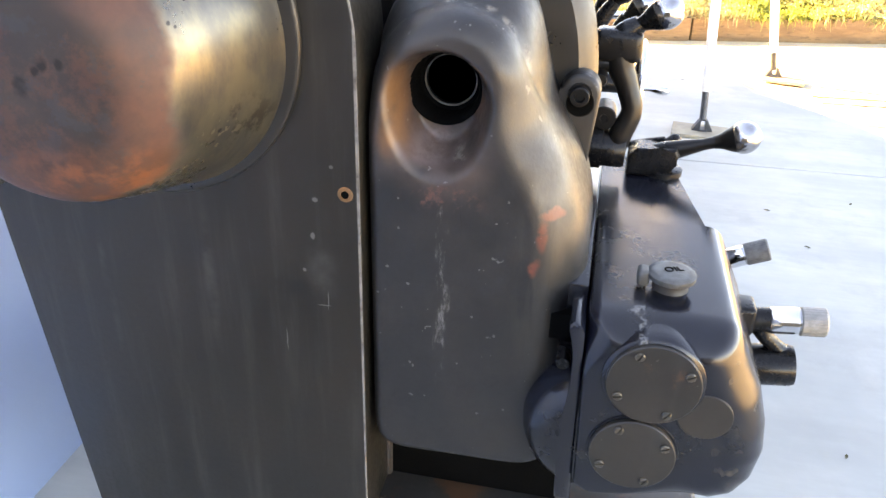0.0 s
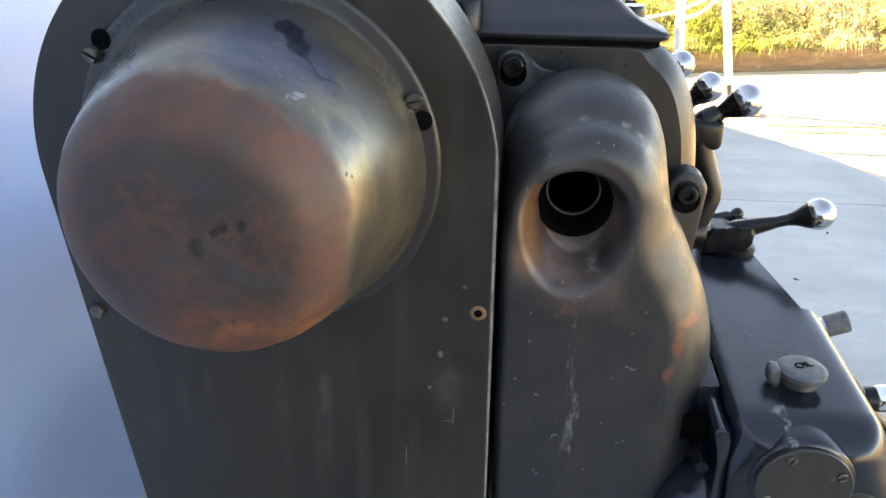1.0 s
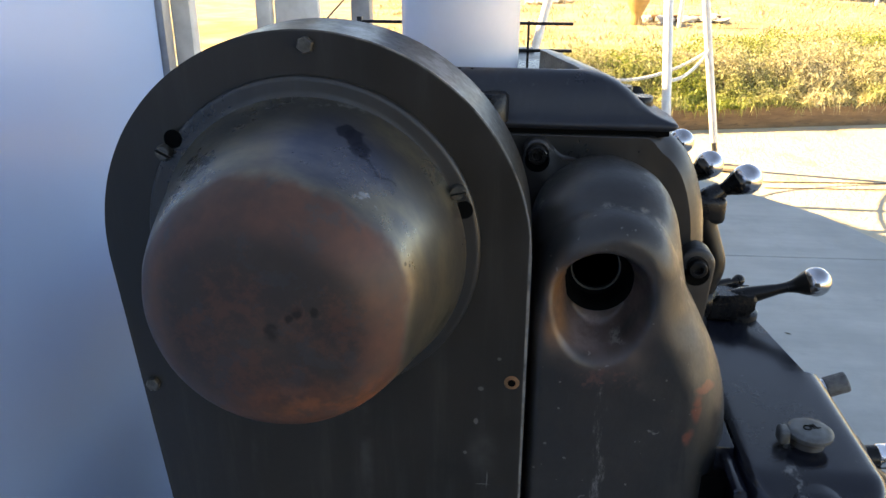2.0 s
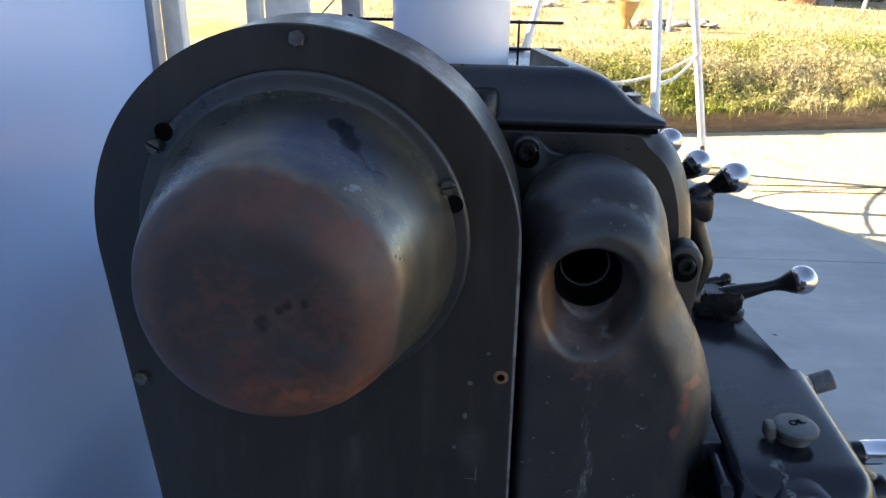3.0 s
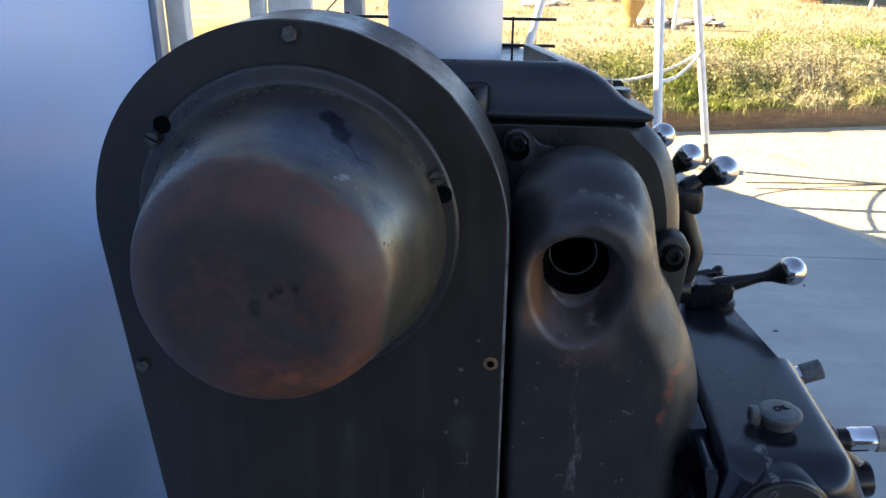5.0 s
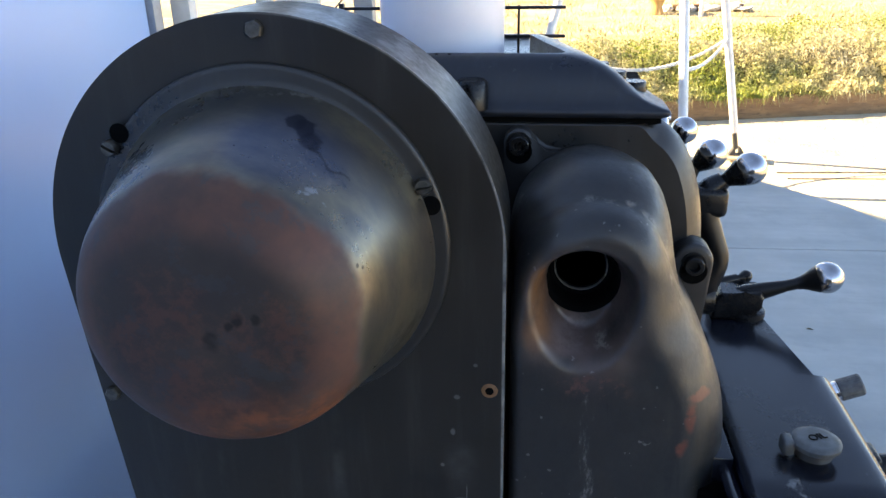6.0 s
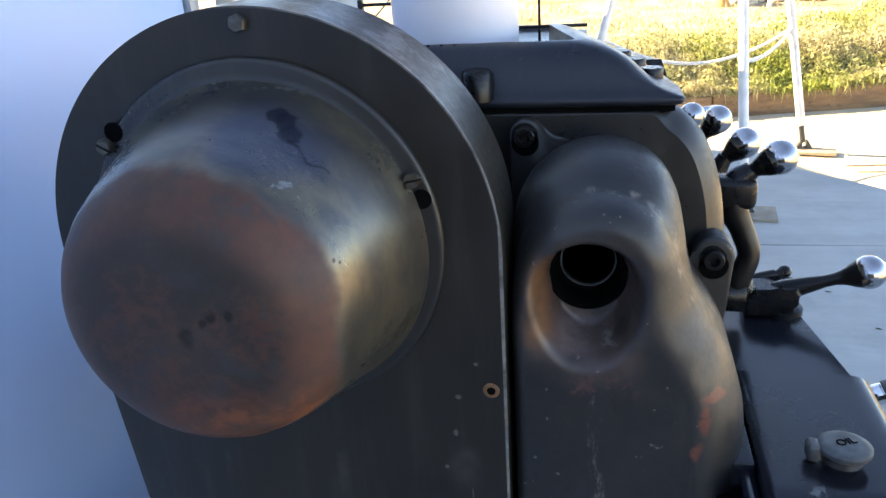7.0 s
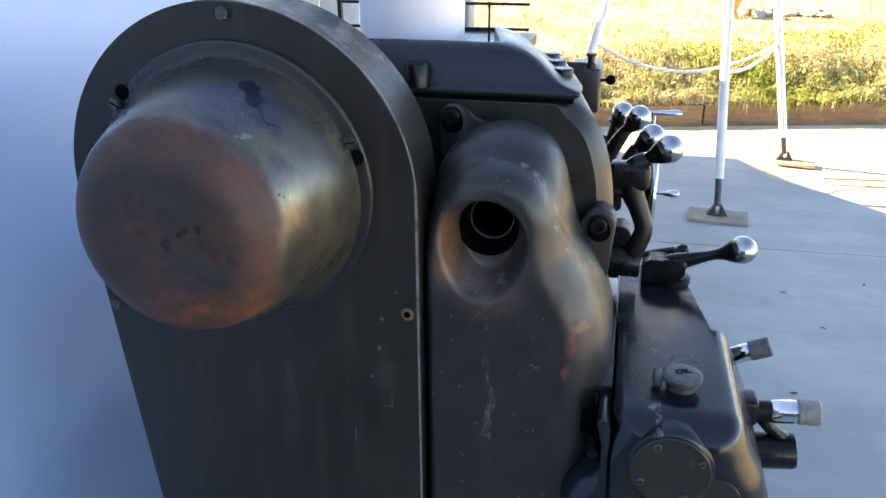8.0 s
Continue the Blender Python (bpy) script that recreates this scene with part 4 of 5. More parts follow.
def ball_lever(ctrl, radii, ball, r, toward, name="lever", bend=8):
    """A bent lever with a polished ball whose neck flares from the arm."""
    pts = curve_points(ctrl, bend)
    n = len(pts)
    rad = [np.interp(i / (n - 1) * (len(radii) - 1), range(len(radii)), radii) for i in range(n)]
    lv = part(name, tube(pts, rad, 14), lever_mat, lathe, "dark curved lever arm", angle=60)
    d = (Vector(ball) - Vector(toward)).normalized()
    part("lever_neck", revolve(ball, d, [(0.0, -1.75 * r), (0.40 * r, -1.75 * r), (0.43 * r, -1.5 * r), (0.54 * r, -1.2 * r), (0.72 * r, -0.85 * r), (0.86 * r, -0.5 * r), (0.8 * r, -0.45 * r), (0, -0.45 * r)], 28), lever_mat, lv, angle=70)
    prof = [(r * math.sin(radians(a)), -r * math.cos(radians(a))) for a in range(58, 181, 8)]
    prof[-1] = (0.0, r)
    part("ball", revolve(ball, d, [(0, -0.5 * r)] + prof, 32), steel if r > 0.012 else lever_mat, lv, "polished steel ball", angle=70)
    return lv


ball_lever([(0.262, 0.345, 0.945), (0.268, 0.345, 0.975), (0.279, 0.347, 1.01), (0.268, 0.35, 1.045), (0.255, 0.352, 1.075), (0.256, 0.354, 1.108), (0.275, 0.353, 1.127)], [0.015, 0.0165, 0.0145, 0.0155, 0.019, 0.0185, 0.012], (0.306, 0.350, 1.144), 0.0225, (0.272, 0.353, 1.124))
part("lever_boss", box(0.218, 0.282, 0.334, 0.374, 1.076, 1.119, 0.010, 3), lever_mat, lathe, "dark fork of the lever")
part("lever_stub", revolve((0.232, 0.33, 1.057), (0, -1, 0), [(0.009, -0.02), (0.009, 0.012), (0.008, 0.014), (0, 0.014)], 20), lever_mat, lathe)
part("lever_pivot", revolve((0.243, 0.36, 0.998), (0, -1, 0), [(0.017, -0.02), (0.017, 0.02), (0.015, 0.022), (0.006, 0.022), (0.005, 0.02), (0, 0.02)], 24), lever_mat, lathe)
part("lever_hub", revolve((0.20, 0.352, 0.952), (1, 0, 0), [(0.031, 0), (0.031, 0.045), (0.027, 0.046), (0.027, 0.075), (0.025, 0.078), (0, 0.078)], 32), lever_mat, lathe)
ball_lever([(0.242, 0.485, 1.055), (0.25, 0.486, 1.085), (0.26, 0.486, 1.107)], [0.016, 0.014, 0.011], (0.284, 0.485, 1.1265), 0.0225, (0.256, 0.486, 1.10))
ball_lever([(0.20, 0.615, 1.03), (0.222, 0.615, 1.075), (0.24, 0.615, 1.105)], [0.016, 0.014, 0.011], (0.262, 0.615, 1.130), 0.0225, (0.236, 0.615, 1.10))
ball_lever([(0.215, 0.72, 1.05), (0.218, 0.72, 1.075), (0.222, 0.72, 1.09)], [0.015, 0.013, 0.011], (0.232, 0.72, 1.112), 0.0225, (0.222, 0.72, 1.09))
for y, x0, x1, z in ((0.352, 0.18, 0.246, 1.07), (0.485, 0.15, 0.248, 1.058), (0.615, 0.03, 0.206, 1.034), (0.72, 0.03, 0.219, 1.052)):
    part("lever_shaft", tube([(x0, y, z), (x1, y, z + 0.002)], [0.014, 0.012], 16), lever_mat, lathe, "dark shaft of a lever")
part("lever_block", prism([(0.284, 0.909), (0.284, 0.936), (0.296, 0.951), (0.328, 0.950), (0.350, 0.954), (0.356, 0.944), (0.348, 0.932), (0.346, 0.909)], 0.362, 0.405, 0.005, 3), lever_mat, lathe, "lever base block")
part("lever_foot", revolve((0.335, 0.388, 0.9075), (0, 0, 1), [(0.03, 0), (0.03, 0.008), (0.027, 0.01), (0, 0.01)], 28), lever_mat, lathe)
ball_lever([(0.318, 0.388, 0.930), (0.345, 0.382, 0.945), (0.385, 0.375, 0.961), (0.41, 0.372, 0.970)], [0.020, 0.0145, 0.0085, 0.0085], (0.437, 0.369, 0.979), 0.0228, (0.405, 0.3725, 0.968))
ball_lever([(0.29, 0.45, 0.918), (0.315, 0.46, 0.924), (0.34, 0.47, 0.927)], [0.012, 0.009, 0.008], (0.356, 0.478, 0.928), 0.010, (0.34, 0.47, 0.927))


def grip(root, a, mid, tip, r, knurl):
    g = part("grip", tube([root, a], [r * 0.92, r * 0.92], 24), lever_mat, lathe, "dark handle socket")
    ax = (Vector(mid) - Vector(a))
    part("chrome_sleeve", revolve(a, ax, [(0, -0.001), (r * 0.9, -0.001), (r, 0.001), (r, ax.length - 0.002), (r * 0.94, ax.length - 0.001), (r * 0.94, ax.length), (0, ax.length)], 36), chrome, g, "chrome sleeve")
    ax2 = Vector(tip) - Vector(mid)
    n = 56
    bm = bmesh.new()
    u0, u, v = frame_of(ax2)
    rings = []
    L = ax2.length
    for rr, hh in ((r * 0.98, 0.0), (r * 1.05, 0.0015), (r * 1.05, L - 0.002), (r * 0.95, L)):
        rings.append([bm.verts.new(Vector(mid) + u0 * hh + (u * math.cos(2 * math.pi * i / n) + v * math.sin(2 * math.pi * i / n)) * (rr + (0.0004 if i % 2 else 0))) for i in range(n)])
    for p, q in zip(rings, rings[1:]):
        for i in range(n):
            bm.faces.new((p[i], p[(i + 1) % n], q[(i + 1) % n], q[i]))
    bm.faces.new(rings[0]), bm.faces.new(rings[-1])
    part("knurled_end", bm, knurl, g, "knurled end", smooth=False)
    return g


grip((0.395, 0.325, 0.797), (0.434, 0.32, 0.810), (0.463, 0.32, 0.823), (0.493, 0.32, 0.836), 0.0148, knurl_mat)
knurl_pale = plain("pale knurled steel", (0.30, 0.29, 0.27), (0.2, 0.19, 0.18), rough=0.5, metal=0.5, scale=90).m
grip((0.44, 0.15, 0.820), (0.472, 0.15, 0.823), (0.506, 0.15, 0.8265), (0.536, 0.15, 0.829), 0.0168, knurl_pale)
part("shaft_socket", revolve((0.43, 0.15, 0.751), (0.99, 0, 0.12), [(0.024, 0), (0.0265, 0.01), (0.0265, 0.078), (0.0245, 0.083), (0, 0.083)], 36), lever_mat, lathe, "dark round shaft socket")
part("link_arm", tube([(0.455, 0.152, 0.822), (0.472, 0.152, 0.797), (0.497, 0.152, 0.776)], [0.014, 0.0095, 0.011], 14), lever_mat, lathe)
part("socket_block", box(0.41, 0.452, 0.13, 0.17, 0.805, 0.845, 0.006, 3), lever_mat, lathe)

# carriage parts that show past the levers
tail = part("tailstock", box(0.055, 0.155, 1.66, 1.86, 0.895, 1.036, 0.010, 3), enamel, lathe, "dark tailstock block on the bed")
part("tailstock_cap", revolve((0.12, 1.70, 1.034), (0, 0, 1), [(0.018, 0), (0.018, 0.012), (0.011, 0.016), (0.011, 0.034), (0.016, 0.036), (0.016, 0.044), (0, 0.046)], 24), lever_mat, tail)
part("knob_stem", tube([(0.15, 1.68, 0.998), (0.185, 1.68, 1.0)], [0.005, 0.005], 10), lever_mat, tail)
part("black_ball", revolve((0.187, 1.68, 1.0), (1, 0, 0), [(0.0155 * math.sin(radians(a)), -0.0155 * math.cos(radians(a))) for a in range(0, 181, 12)], 24), black_hole, tail, "small black plastic ball knob")
WX, WY, WZ = 0.325, 1.22, 0.80
wheel = part("handwheel", revolve((WX, WY, WZ), (1, 0, 0), [(0.100, -0.009), (0.107, -0.007), (0.111, 0.0), (0.107, 0.007), (0.100, 0.009), (0.095, 0.005), (0.093, 0.0), (0.095, -0.005), (0.100, -0.009)], 56), chrome, lathe, "chrome handwheel rim", angle=80)
for a in (30, 150, 270):
    part("spoke", tube([(WX - 0.012, WY, WZ), (WX - 0.002, WY + 0.097 * math.cos(radians(a)), WZ + 0.097 * math.sin(radians(a)))], [0.010, 0.007], 10), lever_mat, wheel)
part("wheel_hub", revolve((0.21, WY, WZ), (1, 0, 0), [(0.024, 0), (0.024, 0.12), (0.02, 0.125), (0, 0.125)], 24), lever_mat, wheel)
part("wheel_handle", revolve((WX + 0.002, 1.118, 0.82), (1, 0, 0.0), [(0.004, 0), (0.004, 0.018), (0.008, 0.032), (0.0115, 0.05), (0.009, 0.06), (0, 0.064)], 20), chrome, wheel, "chrome crank handle")
part("apron", box(0.16, 0.222, 1.08, 1.36, 0.66, 0.93, 0.012, 2), enamel, lathe)
part("cross_crank", tube([(0.19, 1.76, 0.855), (0.33, 1.76, 0.857)], [0.012, 0.012], 12), chrome, lathe)
part("crank_handle", tube([(0.328, 1.755, 0.884), (0.355, 1.752, 0.885), (0.402, 1.75, 0.886), (0.42, 1.75, 0.886)], [0.008, 0.008, 0.0135, 0.008], 14), chrome, lathe, "chrome crank handle")
part("crank_web", tube([(0.328, 1.76, 0.85), (0.33, 1.755, 0.888)], [0.011, 0.009], 12), chrome, lathe)

# things on the lathe
bucket = thing("plastic_tub", (-0.113, 0.40, 1.262), "milky white plastic tub standing on the headstock tray", "tub")
part("tub_body", revolve((-0.113, 0.40, 1.2625), (0, 0, 1), [(0, 0.0), (0.066, 0.0), (0.076, 0.004), (0.0825, 0.013), (0.0845, 0.03), (0.087, 0.26), (0.089, 0.262), (0.089, 0.27), (0.085, 0.27), (0.083, 0.26), (0.081, 0.03), (0.07, 0.008), (0, 0.006)], 64), plastic, bucket)
part("pink_label", box(-0.045, -0.038, 0.3575, 0.3605, 1.40, 1.44), red_mat, bucket, "small red label")
rack = thing("steel_rack", (0.0, 0.56, 1.262), "two thin dark steel bars of a small rack", "rack")
for z in (1.291, 1.334):
    part("bar", box(-0.29, 0.058, 0.556, 0.564, z - 0.0025, z + 0.0025, 0.001), lever_mat, rack)
part("upright", box(-0.298, -0.290, 0.554, 0.566, 1.2622, 1.342, 0.001), lever_mat, rack)
part("upright", box(-0.016, -0.012, 0.557, 0.563, 1.2622, 1.338, 0.001), lever_mat, rack)

# ---- pipe tripod with rope ----
APEX = Vector((0.62, 4.02, 3.2))
FEET = (Vector((0.757, 3.23, 0.03)), Vector((1.27, 4.38, 0.03)), Vector((-0.15, 3.70, 0.03)))
tripod = thing("pipe_tripod", (0.6, 4.0, 0.0), "tall tripod of white pipes with dark lower ends", "tripod")
for k, f in enumerate(FEET):
    d = (APEX - f).normalized()
    low = f + d * (0.19 if k == 0 else 0.16)
    leg = part("leg", tube([low, low + (APEX - low) * 0.5, APEX], [0.024, 0.024, 0.024], 20), white_post, tripod, "white pipe leg")
    part("leg_end", tube([f + d * 0.045, low + d * 0.02], [0.0165, 0.0165], 16), dark_pipe, leg, "dark pipe end")
    bm = box(f.x - 0.022, f.x + 0.022, f.y - 0.028, f.y + 0.028, 0.028, 0.04, 0.002)
    for s in (-1, 1):
        pr = [(f.x + s * 0.052, 0.030), (f.x + s * 0.012, 0.030), (f.x + s * 0.012, 0.085), (f.x + s * 0.02, 0.085)]
        prism(pr, f.y - 0.02, f.y + 0.02, 0, 1, bm)
    part("foot", bm, dark_pipe, leg, "dark hinged steel foot", smooth=False)
part("apex_plate", box(APEX.x - 0.06, APEX.x + 0.06, APEX.y - 0.06, APEX.y + 0.06, APEX.z - 0.02, APEX.z + 0.02, 0.005), dark_pipe, tripod)


def board(x, y, w, d, turn, label):
    bm = box(-w / 2, w / 2, -d / 2, d / 2, 0.0, 0.018, 0.002, 1)
    ob = solo("wooden_pad", bm, ply_mat, label, "wooden pad", "pads under the tripod feet")
    ob.matrix_world = pose(x, y, 0.0125, 0, 0, turn)
    return ob


board(0.762, 3.225, 0.30, 0.19, -6, "square plywood pad under a tripod foot")
board(1.33, 4.35, 0.24, 0.13, -12, "thin weathered board under a tripod foot")
board(-0.15, 3.70, 0.24, 0.15, 20, "thin weathered board under a tripod foot")


def rope(a, b, sag, name="rope", r=0.009):
    a, b = Vector(a), Vector(b)
    n = 60
    strands = bmesh.new()
    for s in range(3):
        pts = []
        for i in range(n * 4 + 1):
            t = i / (n * 4)
            p = a.lerp(b, t) - Vector((0, 0, sag * 4 * t * (1 - t)))
            ph = t * n * 1.3 + s * 2 * math.pi / 3
            pts.append(p + Vector((0, math.cos(ph), math.sin(ph))) * r * 0.6)
        tube(pts, [r * 0.62] * len(pts), 5, strands)
    return solo(name, strands, rope_mat, "white twisted rope slung between tripod legs", "rope")


l2 = FEET[1] + (APEX - FEET[1]) * 0.235
l3 = FEET[2] + (APEX - FEET[2]) * 0.25
rope(l2, l3, 0.17)
l1 = FEET[0] + (APEX - FEET[0]) * 0.225
rope(l2, l1, 0.05)

# ---- planter timbers and hedge ----
edge = thing("trim", (1.0, 5.3, 0.0), "weathered brown landscape timbers laid end to end", "timber edging", kind="structure")
tx = -6.3
k = 0
while tx < 8.5:
    x0, x1 = tx, tx + 2.44
    jit = (0.0, 0.012, -0.008, 0.006)[k % 4]
    bm = box(0, 2.435, 0, 0.13, 0, 0.19 + 0.01 * (k % 2), 0.014, 2)
    for v in bm.verts:
        v.co.z += 0.006 * noise.noise((v.co.x * 3 + k, v.co.y * 9, v.co.z * 9))
    ang = math.degrees(math.atan(0.235))
    m = pose(x0 * 1.0, timber_line(x0) + jit, -0.02, 0, 0, ang)
    bm.transform(m)
    part("timber", bm, timber_mat, edge)
    tx += 2.44 * math.cos(math.atan(0.235)) + 0.003
    k += 1

bm = bmesh.new()
bed_x = [-7 + 0.25 * i for i in range(70)]
bed_s = [0.1 + 0.25 * i for i in range(18)]


def hedge_depth(x):
    return max(0.9, min(3.6, 1.30 + 0.50 * x))


def hedge_top(x, s):
    h = 0.19 + 0.28 * smooth01(s, 0.0, 0.65) - 0.05 * smooth01(s, 0.8, 2.5)
    h *= 1 - 0.6 * smooth01(s, hedge_depth(x) - 0.35, hedge_depth(x) + 0.15)
    return h + 0.07 * noise.noise((x * 1.1, s * 1.3, 3.0)) + 0.085 * noise.noise((x * 3.3, s * 3.1, 7.0)) + 0.05 * noise.noise((x * 8.0, s * 8.0, 1.0))


# sheet below the leaf tops; its dark colour stands for shade between leaves
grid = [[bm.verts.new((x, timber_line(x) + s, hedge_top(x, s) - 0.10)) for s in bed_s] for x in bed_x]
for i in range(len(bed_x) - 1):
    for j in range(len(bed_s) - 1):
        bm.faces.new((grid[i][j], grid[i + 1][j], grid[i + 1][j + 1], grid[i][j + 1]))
solo("hedge_gap_sheet", bm, dark_brown_mat, "dark brown sheet inside the hedge, gap shade put into its colour", "hedge bed", kind="stuff")

rng = np.random.default_rng(4)


def leaf_mesh(name, c, a, ln, wd, label):
    """Folded four-sided blades: centres, directions, half lengths and half widths."""
    n = len(c)
    a = a / np.linalg.norm(a, axis=1)[:, None]
    b = np.cross(a, rng.normal(size=(n, 3)))
    b /= np.linalg.norm(b, axis=1)[:, None]
    nrm = np.cross(a, b) * ln * 0.18
    v = np.stack([c - a * ln, c + b * wd + nrm, c + a * ln, c - b * wd + nrm], 1).reshape(-1, 3)
    me = bpy.data.meshes.new(name)
    me.from_pydata(v.tolist(), [], np.arange(n * 4).reshape(n, 4).tolist())
    me.materials.append(leaf_mat)
    return tagged(new(name, me), label, "hedge", kind="stuff")


def leaves():
    n = 130000
    x = rng.uniform(-2.6, 6.4, n)
    depth = np.clip(1.30 + 0.50 * x, 0.9, 3.6)
    s = rng.beta(1.0, 1.4, n) * depth + 0.04
    front = rng.uniform(0, 1, n) < 0.45
    s = np.where(front, rng.uniform(0.0, 1.0, n) ** 1.6 * 0.5, s)
    top = np.array([hedge_top(p, q) for p, q in zip(x.tolist(), s.tolist())])
    z = np.where(front, 0.16 + rng.uniform(0, 1, n) ** 0.9 * (top - 0.13), top + rng.uniform(-0.10, 0.03, n))
    y = 5.12 + 0.235 * x + s
    a = rng.normal(size=(n, 3))
    a[:, 2] = np.abs(a[:, 2]) * 0.9 + 0.15
    ln = rng.uniform(0.008, 0.024, n)[:, None]
    leaf_mesh("hedge", np.stack([x, y, z], 1), a, ln, ln * rng.uniform(0.28, 0.5, n)[:, None], "low olive-green ground cover hedge with dry straw-coloured patches")
    n = 9000
    x = rng.uniform(-2.6, 6.4, n)
    s = rng.uniform(-0.05, 0.5, n)
    top = np.array([hedge_top(p, max(0.05, q)) for p, q in zip(x.tolist(), s.tolist())])
    z = 0.14 + rng.uniform(0.1, 1.1, n) * (top - 0.12)
    a = rng.normal(size=(n, 3)) * 0.35
    a[:, 2] = 1.0
    ln = rng.uniform(0.03, 0.085, n)[:, None]
    leaf_mesh("hedge_stems", np.stack([x, 5.12 + 0.235 * x + s, z], 1), a, ln, np.full((n, 1), 0.0028), "thin dry upright stems of the hedge")


leaves()


def dry_grass():
    """Short dead blades in tufts over the yard behind the hedge."""
    n = 11000
    tuft = rng.integers(0, 900, n)
    tx = rng.uniform(-3.0, 9.0, 900)
    ty = 7.3 + 0.55 * np.maximum(0, tx) + rng.beta(1.0, 1.4, 900) * 9.5
    x = tx[tuft] + rng.normal(0, 0.10, n)
    y = ty[tuft] + rng.normal(0, 0.10, n)
    ln = rng.uniform(0.025, 0.075, n)
    z = np.array([ground_height(p, q) for p, q in zip(x.tolist(), y.tolist())]) + ln * 0.7
    a = rng.normal(size=(n, 3)) * 0.6
    a[:, 2] = 1.0
    ob = leaf_mesh("dry_grass", np.stack([x, y, z], 1), a, ln[:, None], np.full((n, 1), 0.006), "sparse tufts of dead straw-coloured grass on the yard")
    ob.data.materials[0] = straw_mat


dry_grass()


# ---- lines on the ground ----
def hose(ctrl, r, label, category="hose"):
    pts = curve_points(ctrl, 10)
    return solo("hose", tube(pts, [r] * len(pts), 8), hose_mat, label, category)


hose([(1.45, 4.09, 0.006), (1.9, 4.12, 0.006), (2.7, 4.16, 0.006), (4.2, 4.22, 0.006)], 0.004, "thin dark cord lying on the sunny ground", "cord")
hose([(1.48, 3.97, 0.006), (2.1, 4.0, 0.006), (3.0, 4.05, 0.006), (4.4, 4.1, 0.006)], 0.0035, "thin dark cord lying on the sunny ground", "cord")



# ---- far yard ----
def gz(x, y):
    return ground_height(x, y)


def shed(x, y, w, d, h, mat, label, name="shed"):
    z = gz(x, y) - 0.05
    t = thing(name, (x, y, z), label, "shed")
    n = max(3, int(w / 0.3))
    for i in range(n):
        part("board", box(x - w / 2 + i * w / n + 0.006, x - w / 2 + (i + 1) * w / n - 0.006, y - 0.02, y, z + 0.12, z + h), mat, t)
    part("wall", box(x - w / 2, x + w / 2, y + 0.001, y + d, z + 0.1, z + h), mat, t)
    part("skid", box(x - w / 2, x + w / 2, y + 0.05, y + 0.2, z, z + 0.1), hose_mat, t)
    part("roof", prism([(x - w / 2 - 0.1, z + h), (x + w / 2 + 0.1, z + h), (x, z + h + 0.4)], y - 0.15, y + d + 0.15), grey_trim, t)
    return t


def barrel(x, y, mat, label):
    z = gz(x, y) - 0.02
    return solo("barrel", revolve((x, y, z), (0, 0, 1), [(0.28, 0), (0.29, 0.02), (0.285, 0.3), (0.3, 0.32), (0.285, 0.34), (0.285, 0.6), (0.3, 0.62), (0.285, 0.64), (0.29, 0.88), (0, 0.88)], 20), mat, label, "barrel", "barrels in the yard")


shed(5.1, 17.6, 1.7, 1.5, 2.0, tan_mat, "small tan board shed on skids in the yard")
shed(7.7, 18.7, 1.9, 1.6, 2.1, barn_mat, "red-brown board shed in the yard")
shed(-0.6, 17.5, 1.2, 1.2, 1.6, red_mat, "bright red box shed in the yard")
shed(-3.4, 18.0, 1.5, 1.3, 1.9, barn_mat, "red-brown board shed in the yard")
barrel(5.95, 17.0, tan_mat, "rusty brown steel barrel in the yard")
barrel(6.45, 17.4, grey_trim, "grey steel barrel in the yard")


def urn(x, y):
    z = gz(x, y) - 0.01
    return solo("planter_urn", revolve((x, y, z), (0, 0, 1), [(0.0, 0), (0.09, 0), (0.10, 0.03), (0.07, 0.12), (0.10, 0.2), (0.17, 0.34), (0.18, 0.42), (0.165, 0.42), (0.10, 0.3), (0, 0.28)], 24), yellow_mat, "ochre yellow flared planter pot on the dry ground", "planter")


urn(1.70, 11.95)


def rubble(x, y, w, d, seed, label):
    r = random.Random(seed)
    t = thing("rubble_heap", (x, y, gz(x, y)), label, "rubble")
    for i in range(16):
        bm = bmesh.new()
        bmesh.ops.create_icosphere(bm, subdivisions=1, radius=1.0)
        px, py = x + r.uniform(-w, w), y + r.uniform(-d, d)
        sx, sy, sz = r.uniform(0.06, 0.16), r.uniform(0.06, 0.12), r.uniform(0.03, 0.08)
        for v in bm.verts:
            k = 1 + 0.35 * noise.noise((v.co.x * 2 + i, v.co.y * 2, v.co.z * 2))
            v.co = Vector((px + v.co.x * sx * k, py + v.co.y * sy * k, gz(px, py) + 0.02 + v.co.z * sz * k + r.uniform(0, 0.06)))
        part("stone", bm, stone_mat, t, smooth=False)
    return t


rubble(2.4, 12.1, 0.6, 0.25, 3, "heap of white broken stone on dry grass")
rubble(0.4, 14.8, 0.5, 0.3, 5, "scattered pale stones on dry grass")
rubble(1.5, 16.5, 1.2, 0.3, 8, "scattered pale stones on dry grass")
solo("plank", box(1.95, 3.0, 12.15, 12.3, gz(2.4, 12.2) + 0.0, gz(2.4, 12.2) + 0.1, 0.01), timber_mat, "dark weathered plank beside the stones", "plank")


def stake(x, y, h, lean=0.0):
    z = gz(x, y) - 0.05
    return solo("stake", tube([(x, y, z), (x + lean * h, y, z + h)], [0.035, 0.03], 10), white_post, "pale wooden stake in the yard", "stake", "stakes in the yard")


stake(2.30, 11.7, 1.5, 0.03)
stake(6.77, 15.9, 1.6, 0.12)
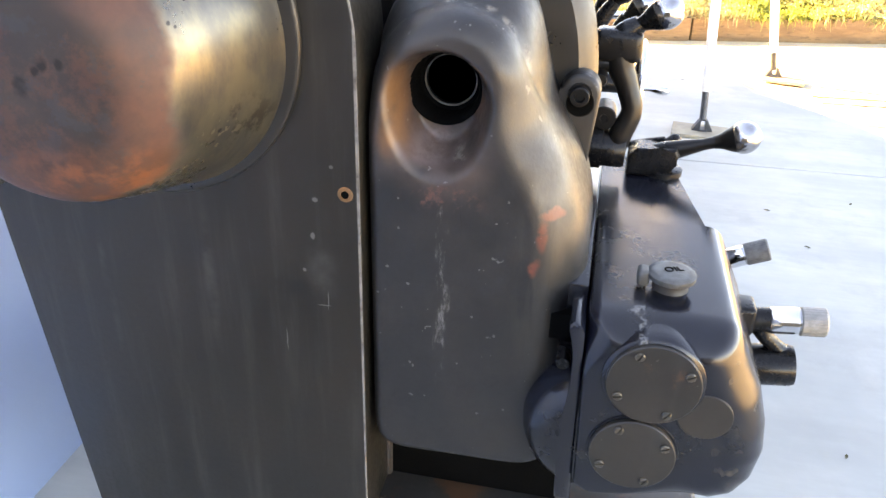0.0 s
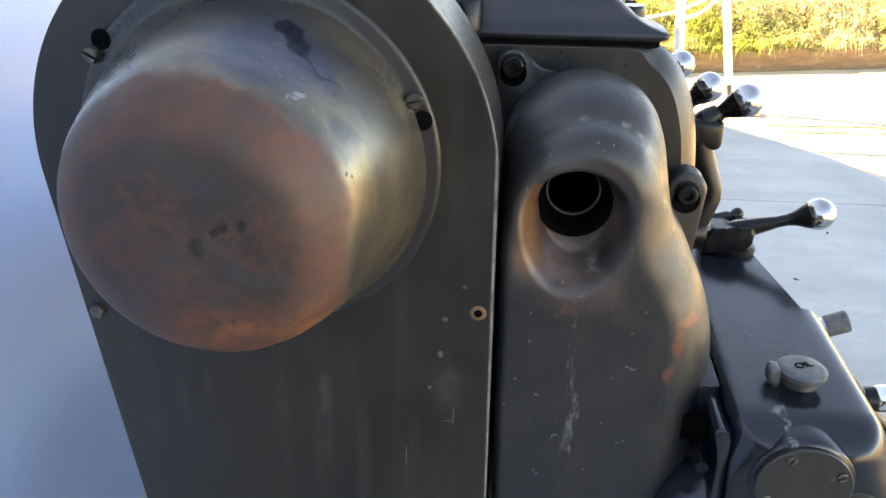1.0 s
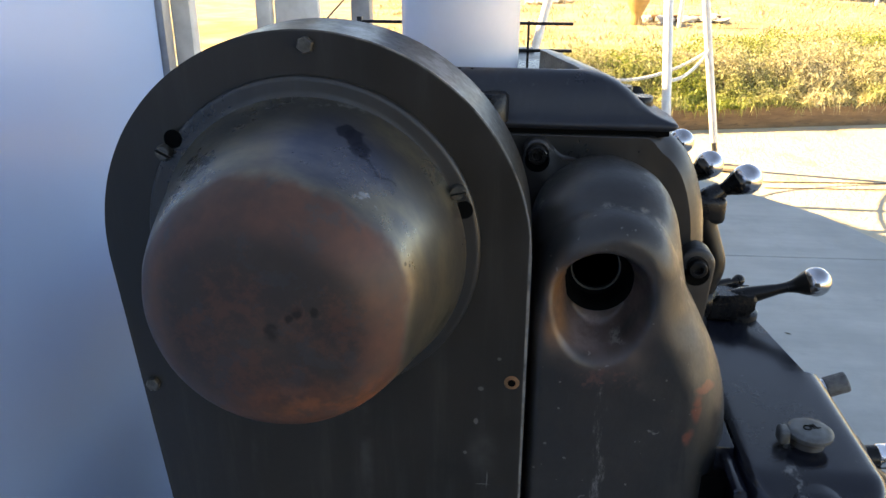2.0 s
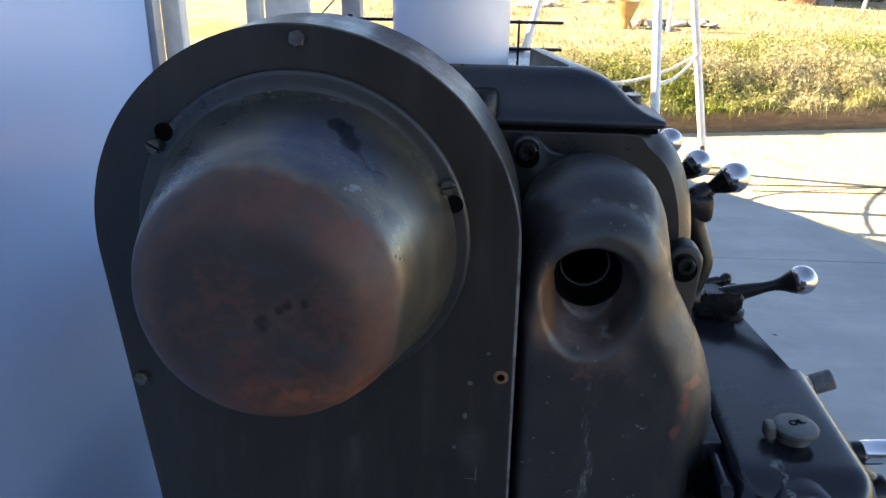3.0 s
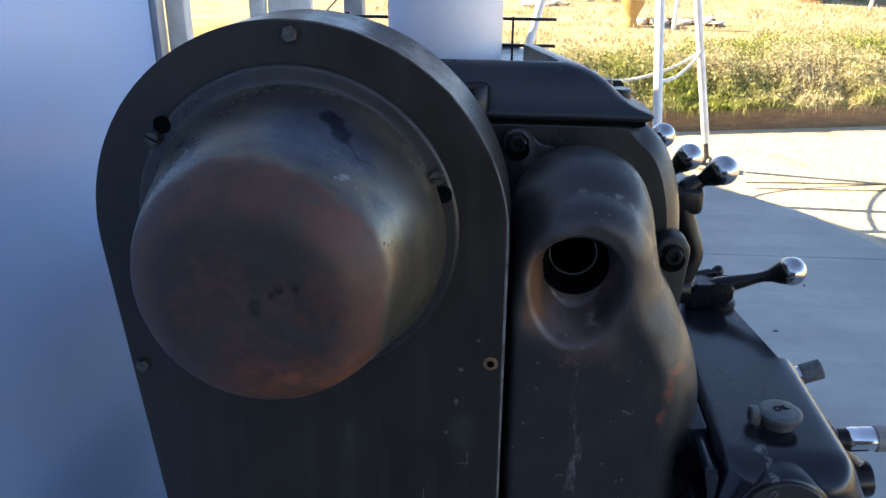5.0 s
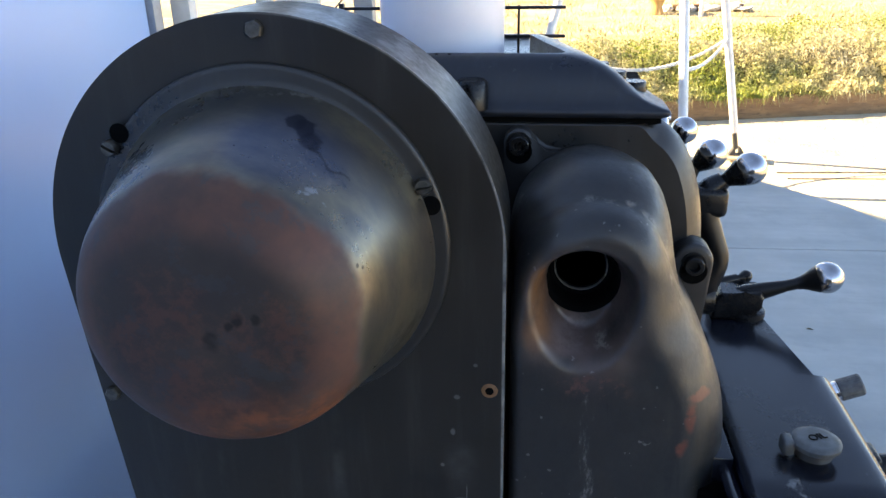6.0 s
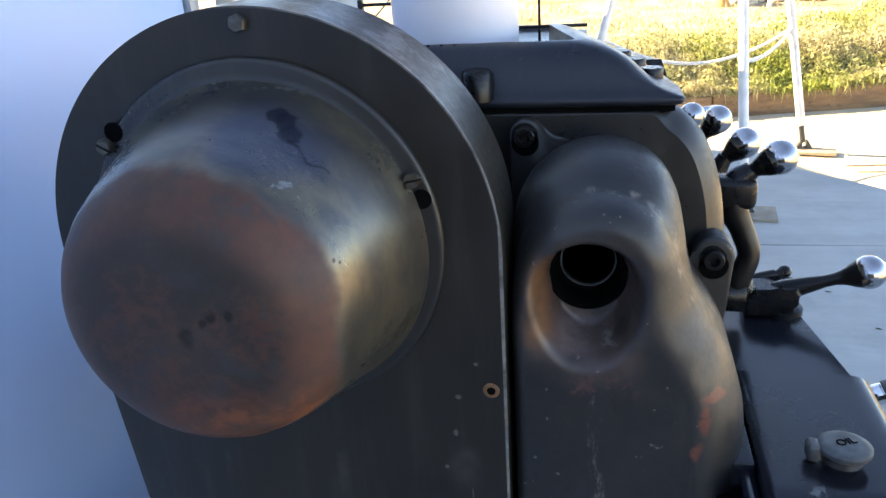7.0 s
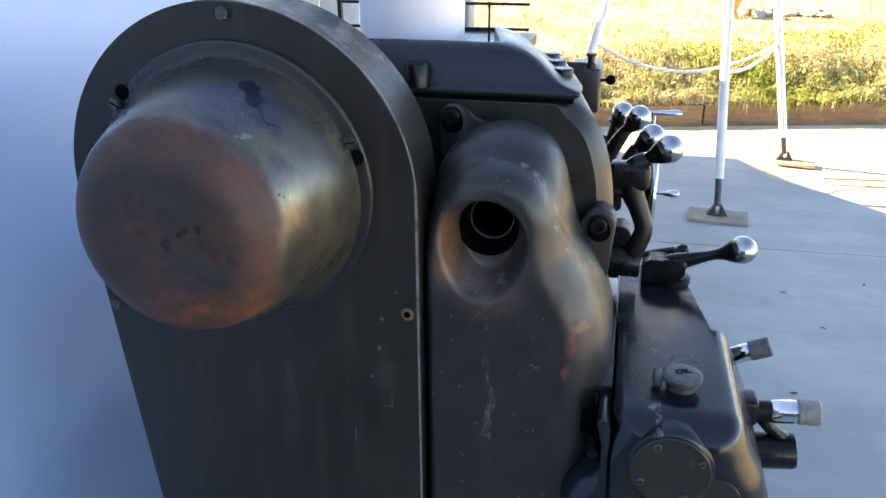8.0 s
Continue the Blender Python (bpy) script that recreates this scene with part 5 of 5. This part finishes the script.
stake(0.75, 15.0, 1.6, -0.02)


def white_sheet():
    bm = bmesh.new()
    n = 14
    rows = []
    for j, (yy, zz) in enumerate(((17.3, 0.03), (17.6, 0.5), (18.2, 0.9))):
        rows.append([bm.verts.new((2.85 + 1.25 * i / n, yy, gz(3.4, 17.4) + zz + 0.05 * noise.noise((i * 0.7, j, 2)))) for i in range(n + 1)])
    for a, b in zip(rows, rows[1:]):
        for i in range(n):
            bm.faces.new((a[i], a[i + 1], b[i + 1], b[i]))
    bmesh.ops.solidify(bm, geom=bm.faces[:], thickness=0.01)
    return solo("tarpaulin", bm, sky_tint_white, "white tarpaulin draped over a heap", "tarpaulin")


white_sheet()


def chain_fence(x0, x1, y, h):
    """Wire mesh of crossing diagonal wires between posts."""
    t = thing("chain_link_fence", ((x0 + x1) / 2, y, 0.0), "grey chain-link fence along the far edge of the yard", "fence")
    z0 = gz((x0 + x1) / 2, y)
    bm = bmesh.new()
    step = 0.11
    i = 0
    x = x0 - h
    while x < x1:
        for s in (1, -1):
            a = Vector((x if s > 0 else x + h, y, z0))
            b = Vector((x + h if s > 0 else x, y, z0 + h))
            if min(a.x, b.x) >= x0 and max(a.x, b.x) <= x1:
                tube([a, b], [0.004, 0.004], 3, bm)
        x += step
    part("mesh", bm, wire_mat, t, smooth=False)
    n = max(2, int((x1 - x0) / 2.4) + 1)
    for k in range(n):
        px = x0 + (x1 - x0) * k / (n - 1)
        part("post", tube([(px, y, z0 - 0.1), (px, y, z0 + h + 0.05)], [0.03, 0.03], 10), grey_trim, t)
    part("rail", tube([(x0, y, z0 + h), (x1, y, z0 + h)], [0.02, 0.02], 8), grey_trim, t)
    return t


chain_fence(-9.0, 12.0, 19.8, 1.5)
chain_fence(-1.95, -0.42, 2.4, 1.42)


# ---- small litter on the slab ----
def dry_leaf(x, y, turn, size):
    bm = bmesh.new()
    rim = [(-1.0, 0.0), (-0.5, 0.32), (0.1, 0.38), (0.6, 0.22), (1.0, 0.0), (0.6, -0.2), (0.1, -0.35), (-0.5, -0.3)]
    vs = [bm.verts.new((a * size, q * size, 0.014 + 0.25 * size * abs(q) + 0.1 * size * a * a)) for a, q in rim]
    mid = [bm.verts.new((a * size, 0.0, 0.0135)) for a in (-0.5, 0.1, 0.6)]
    for f in ((vs[0], vs[1], mid[0]), (vs[1], vs[2], mid[1], mid[0]), (vs[2], vs[3], mid[2], mid[1]), (vs[3], vs[4], mid[2]), (vs[4], vs[5], mid[2]), (vs[5], vs[6], mid[1], mid[2]), (vs[6], vs[7], mid[0], mid[1]), (vs[7], vs[0], mid[0])):
        bm.faces.new(f)
    ob = solo("dry_leaf", bm, dark_brown_mat, "small curled brown leaf on the concrete", "leaf", "leaves on the concrete")
    ob.matrix_world = pose(x, y, 0.0, 0, 0, turn)
    return ob


leaf_rng = random.Random(11)
for lx, ly in ((0.95, 2.35), (1.05, 2.05), (0.86, 1.55), (1.3, 2.5), (1.45, 1.9), (0.72, 4.2), (1.15, 1.2), (0.93, 0.9)):
    dry_leaf(lx, ly, leaf_rng.uniform(0, 360), leaf_rng.uniform(0.010, 0.018))
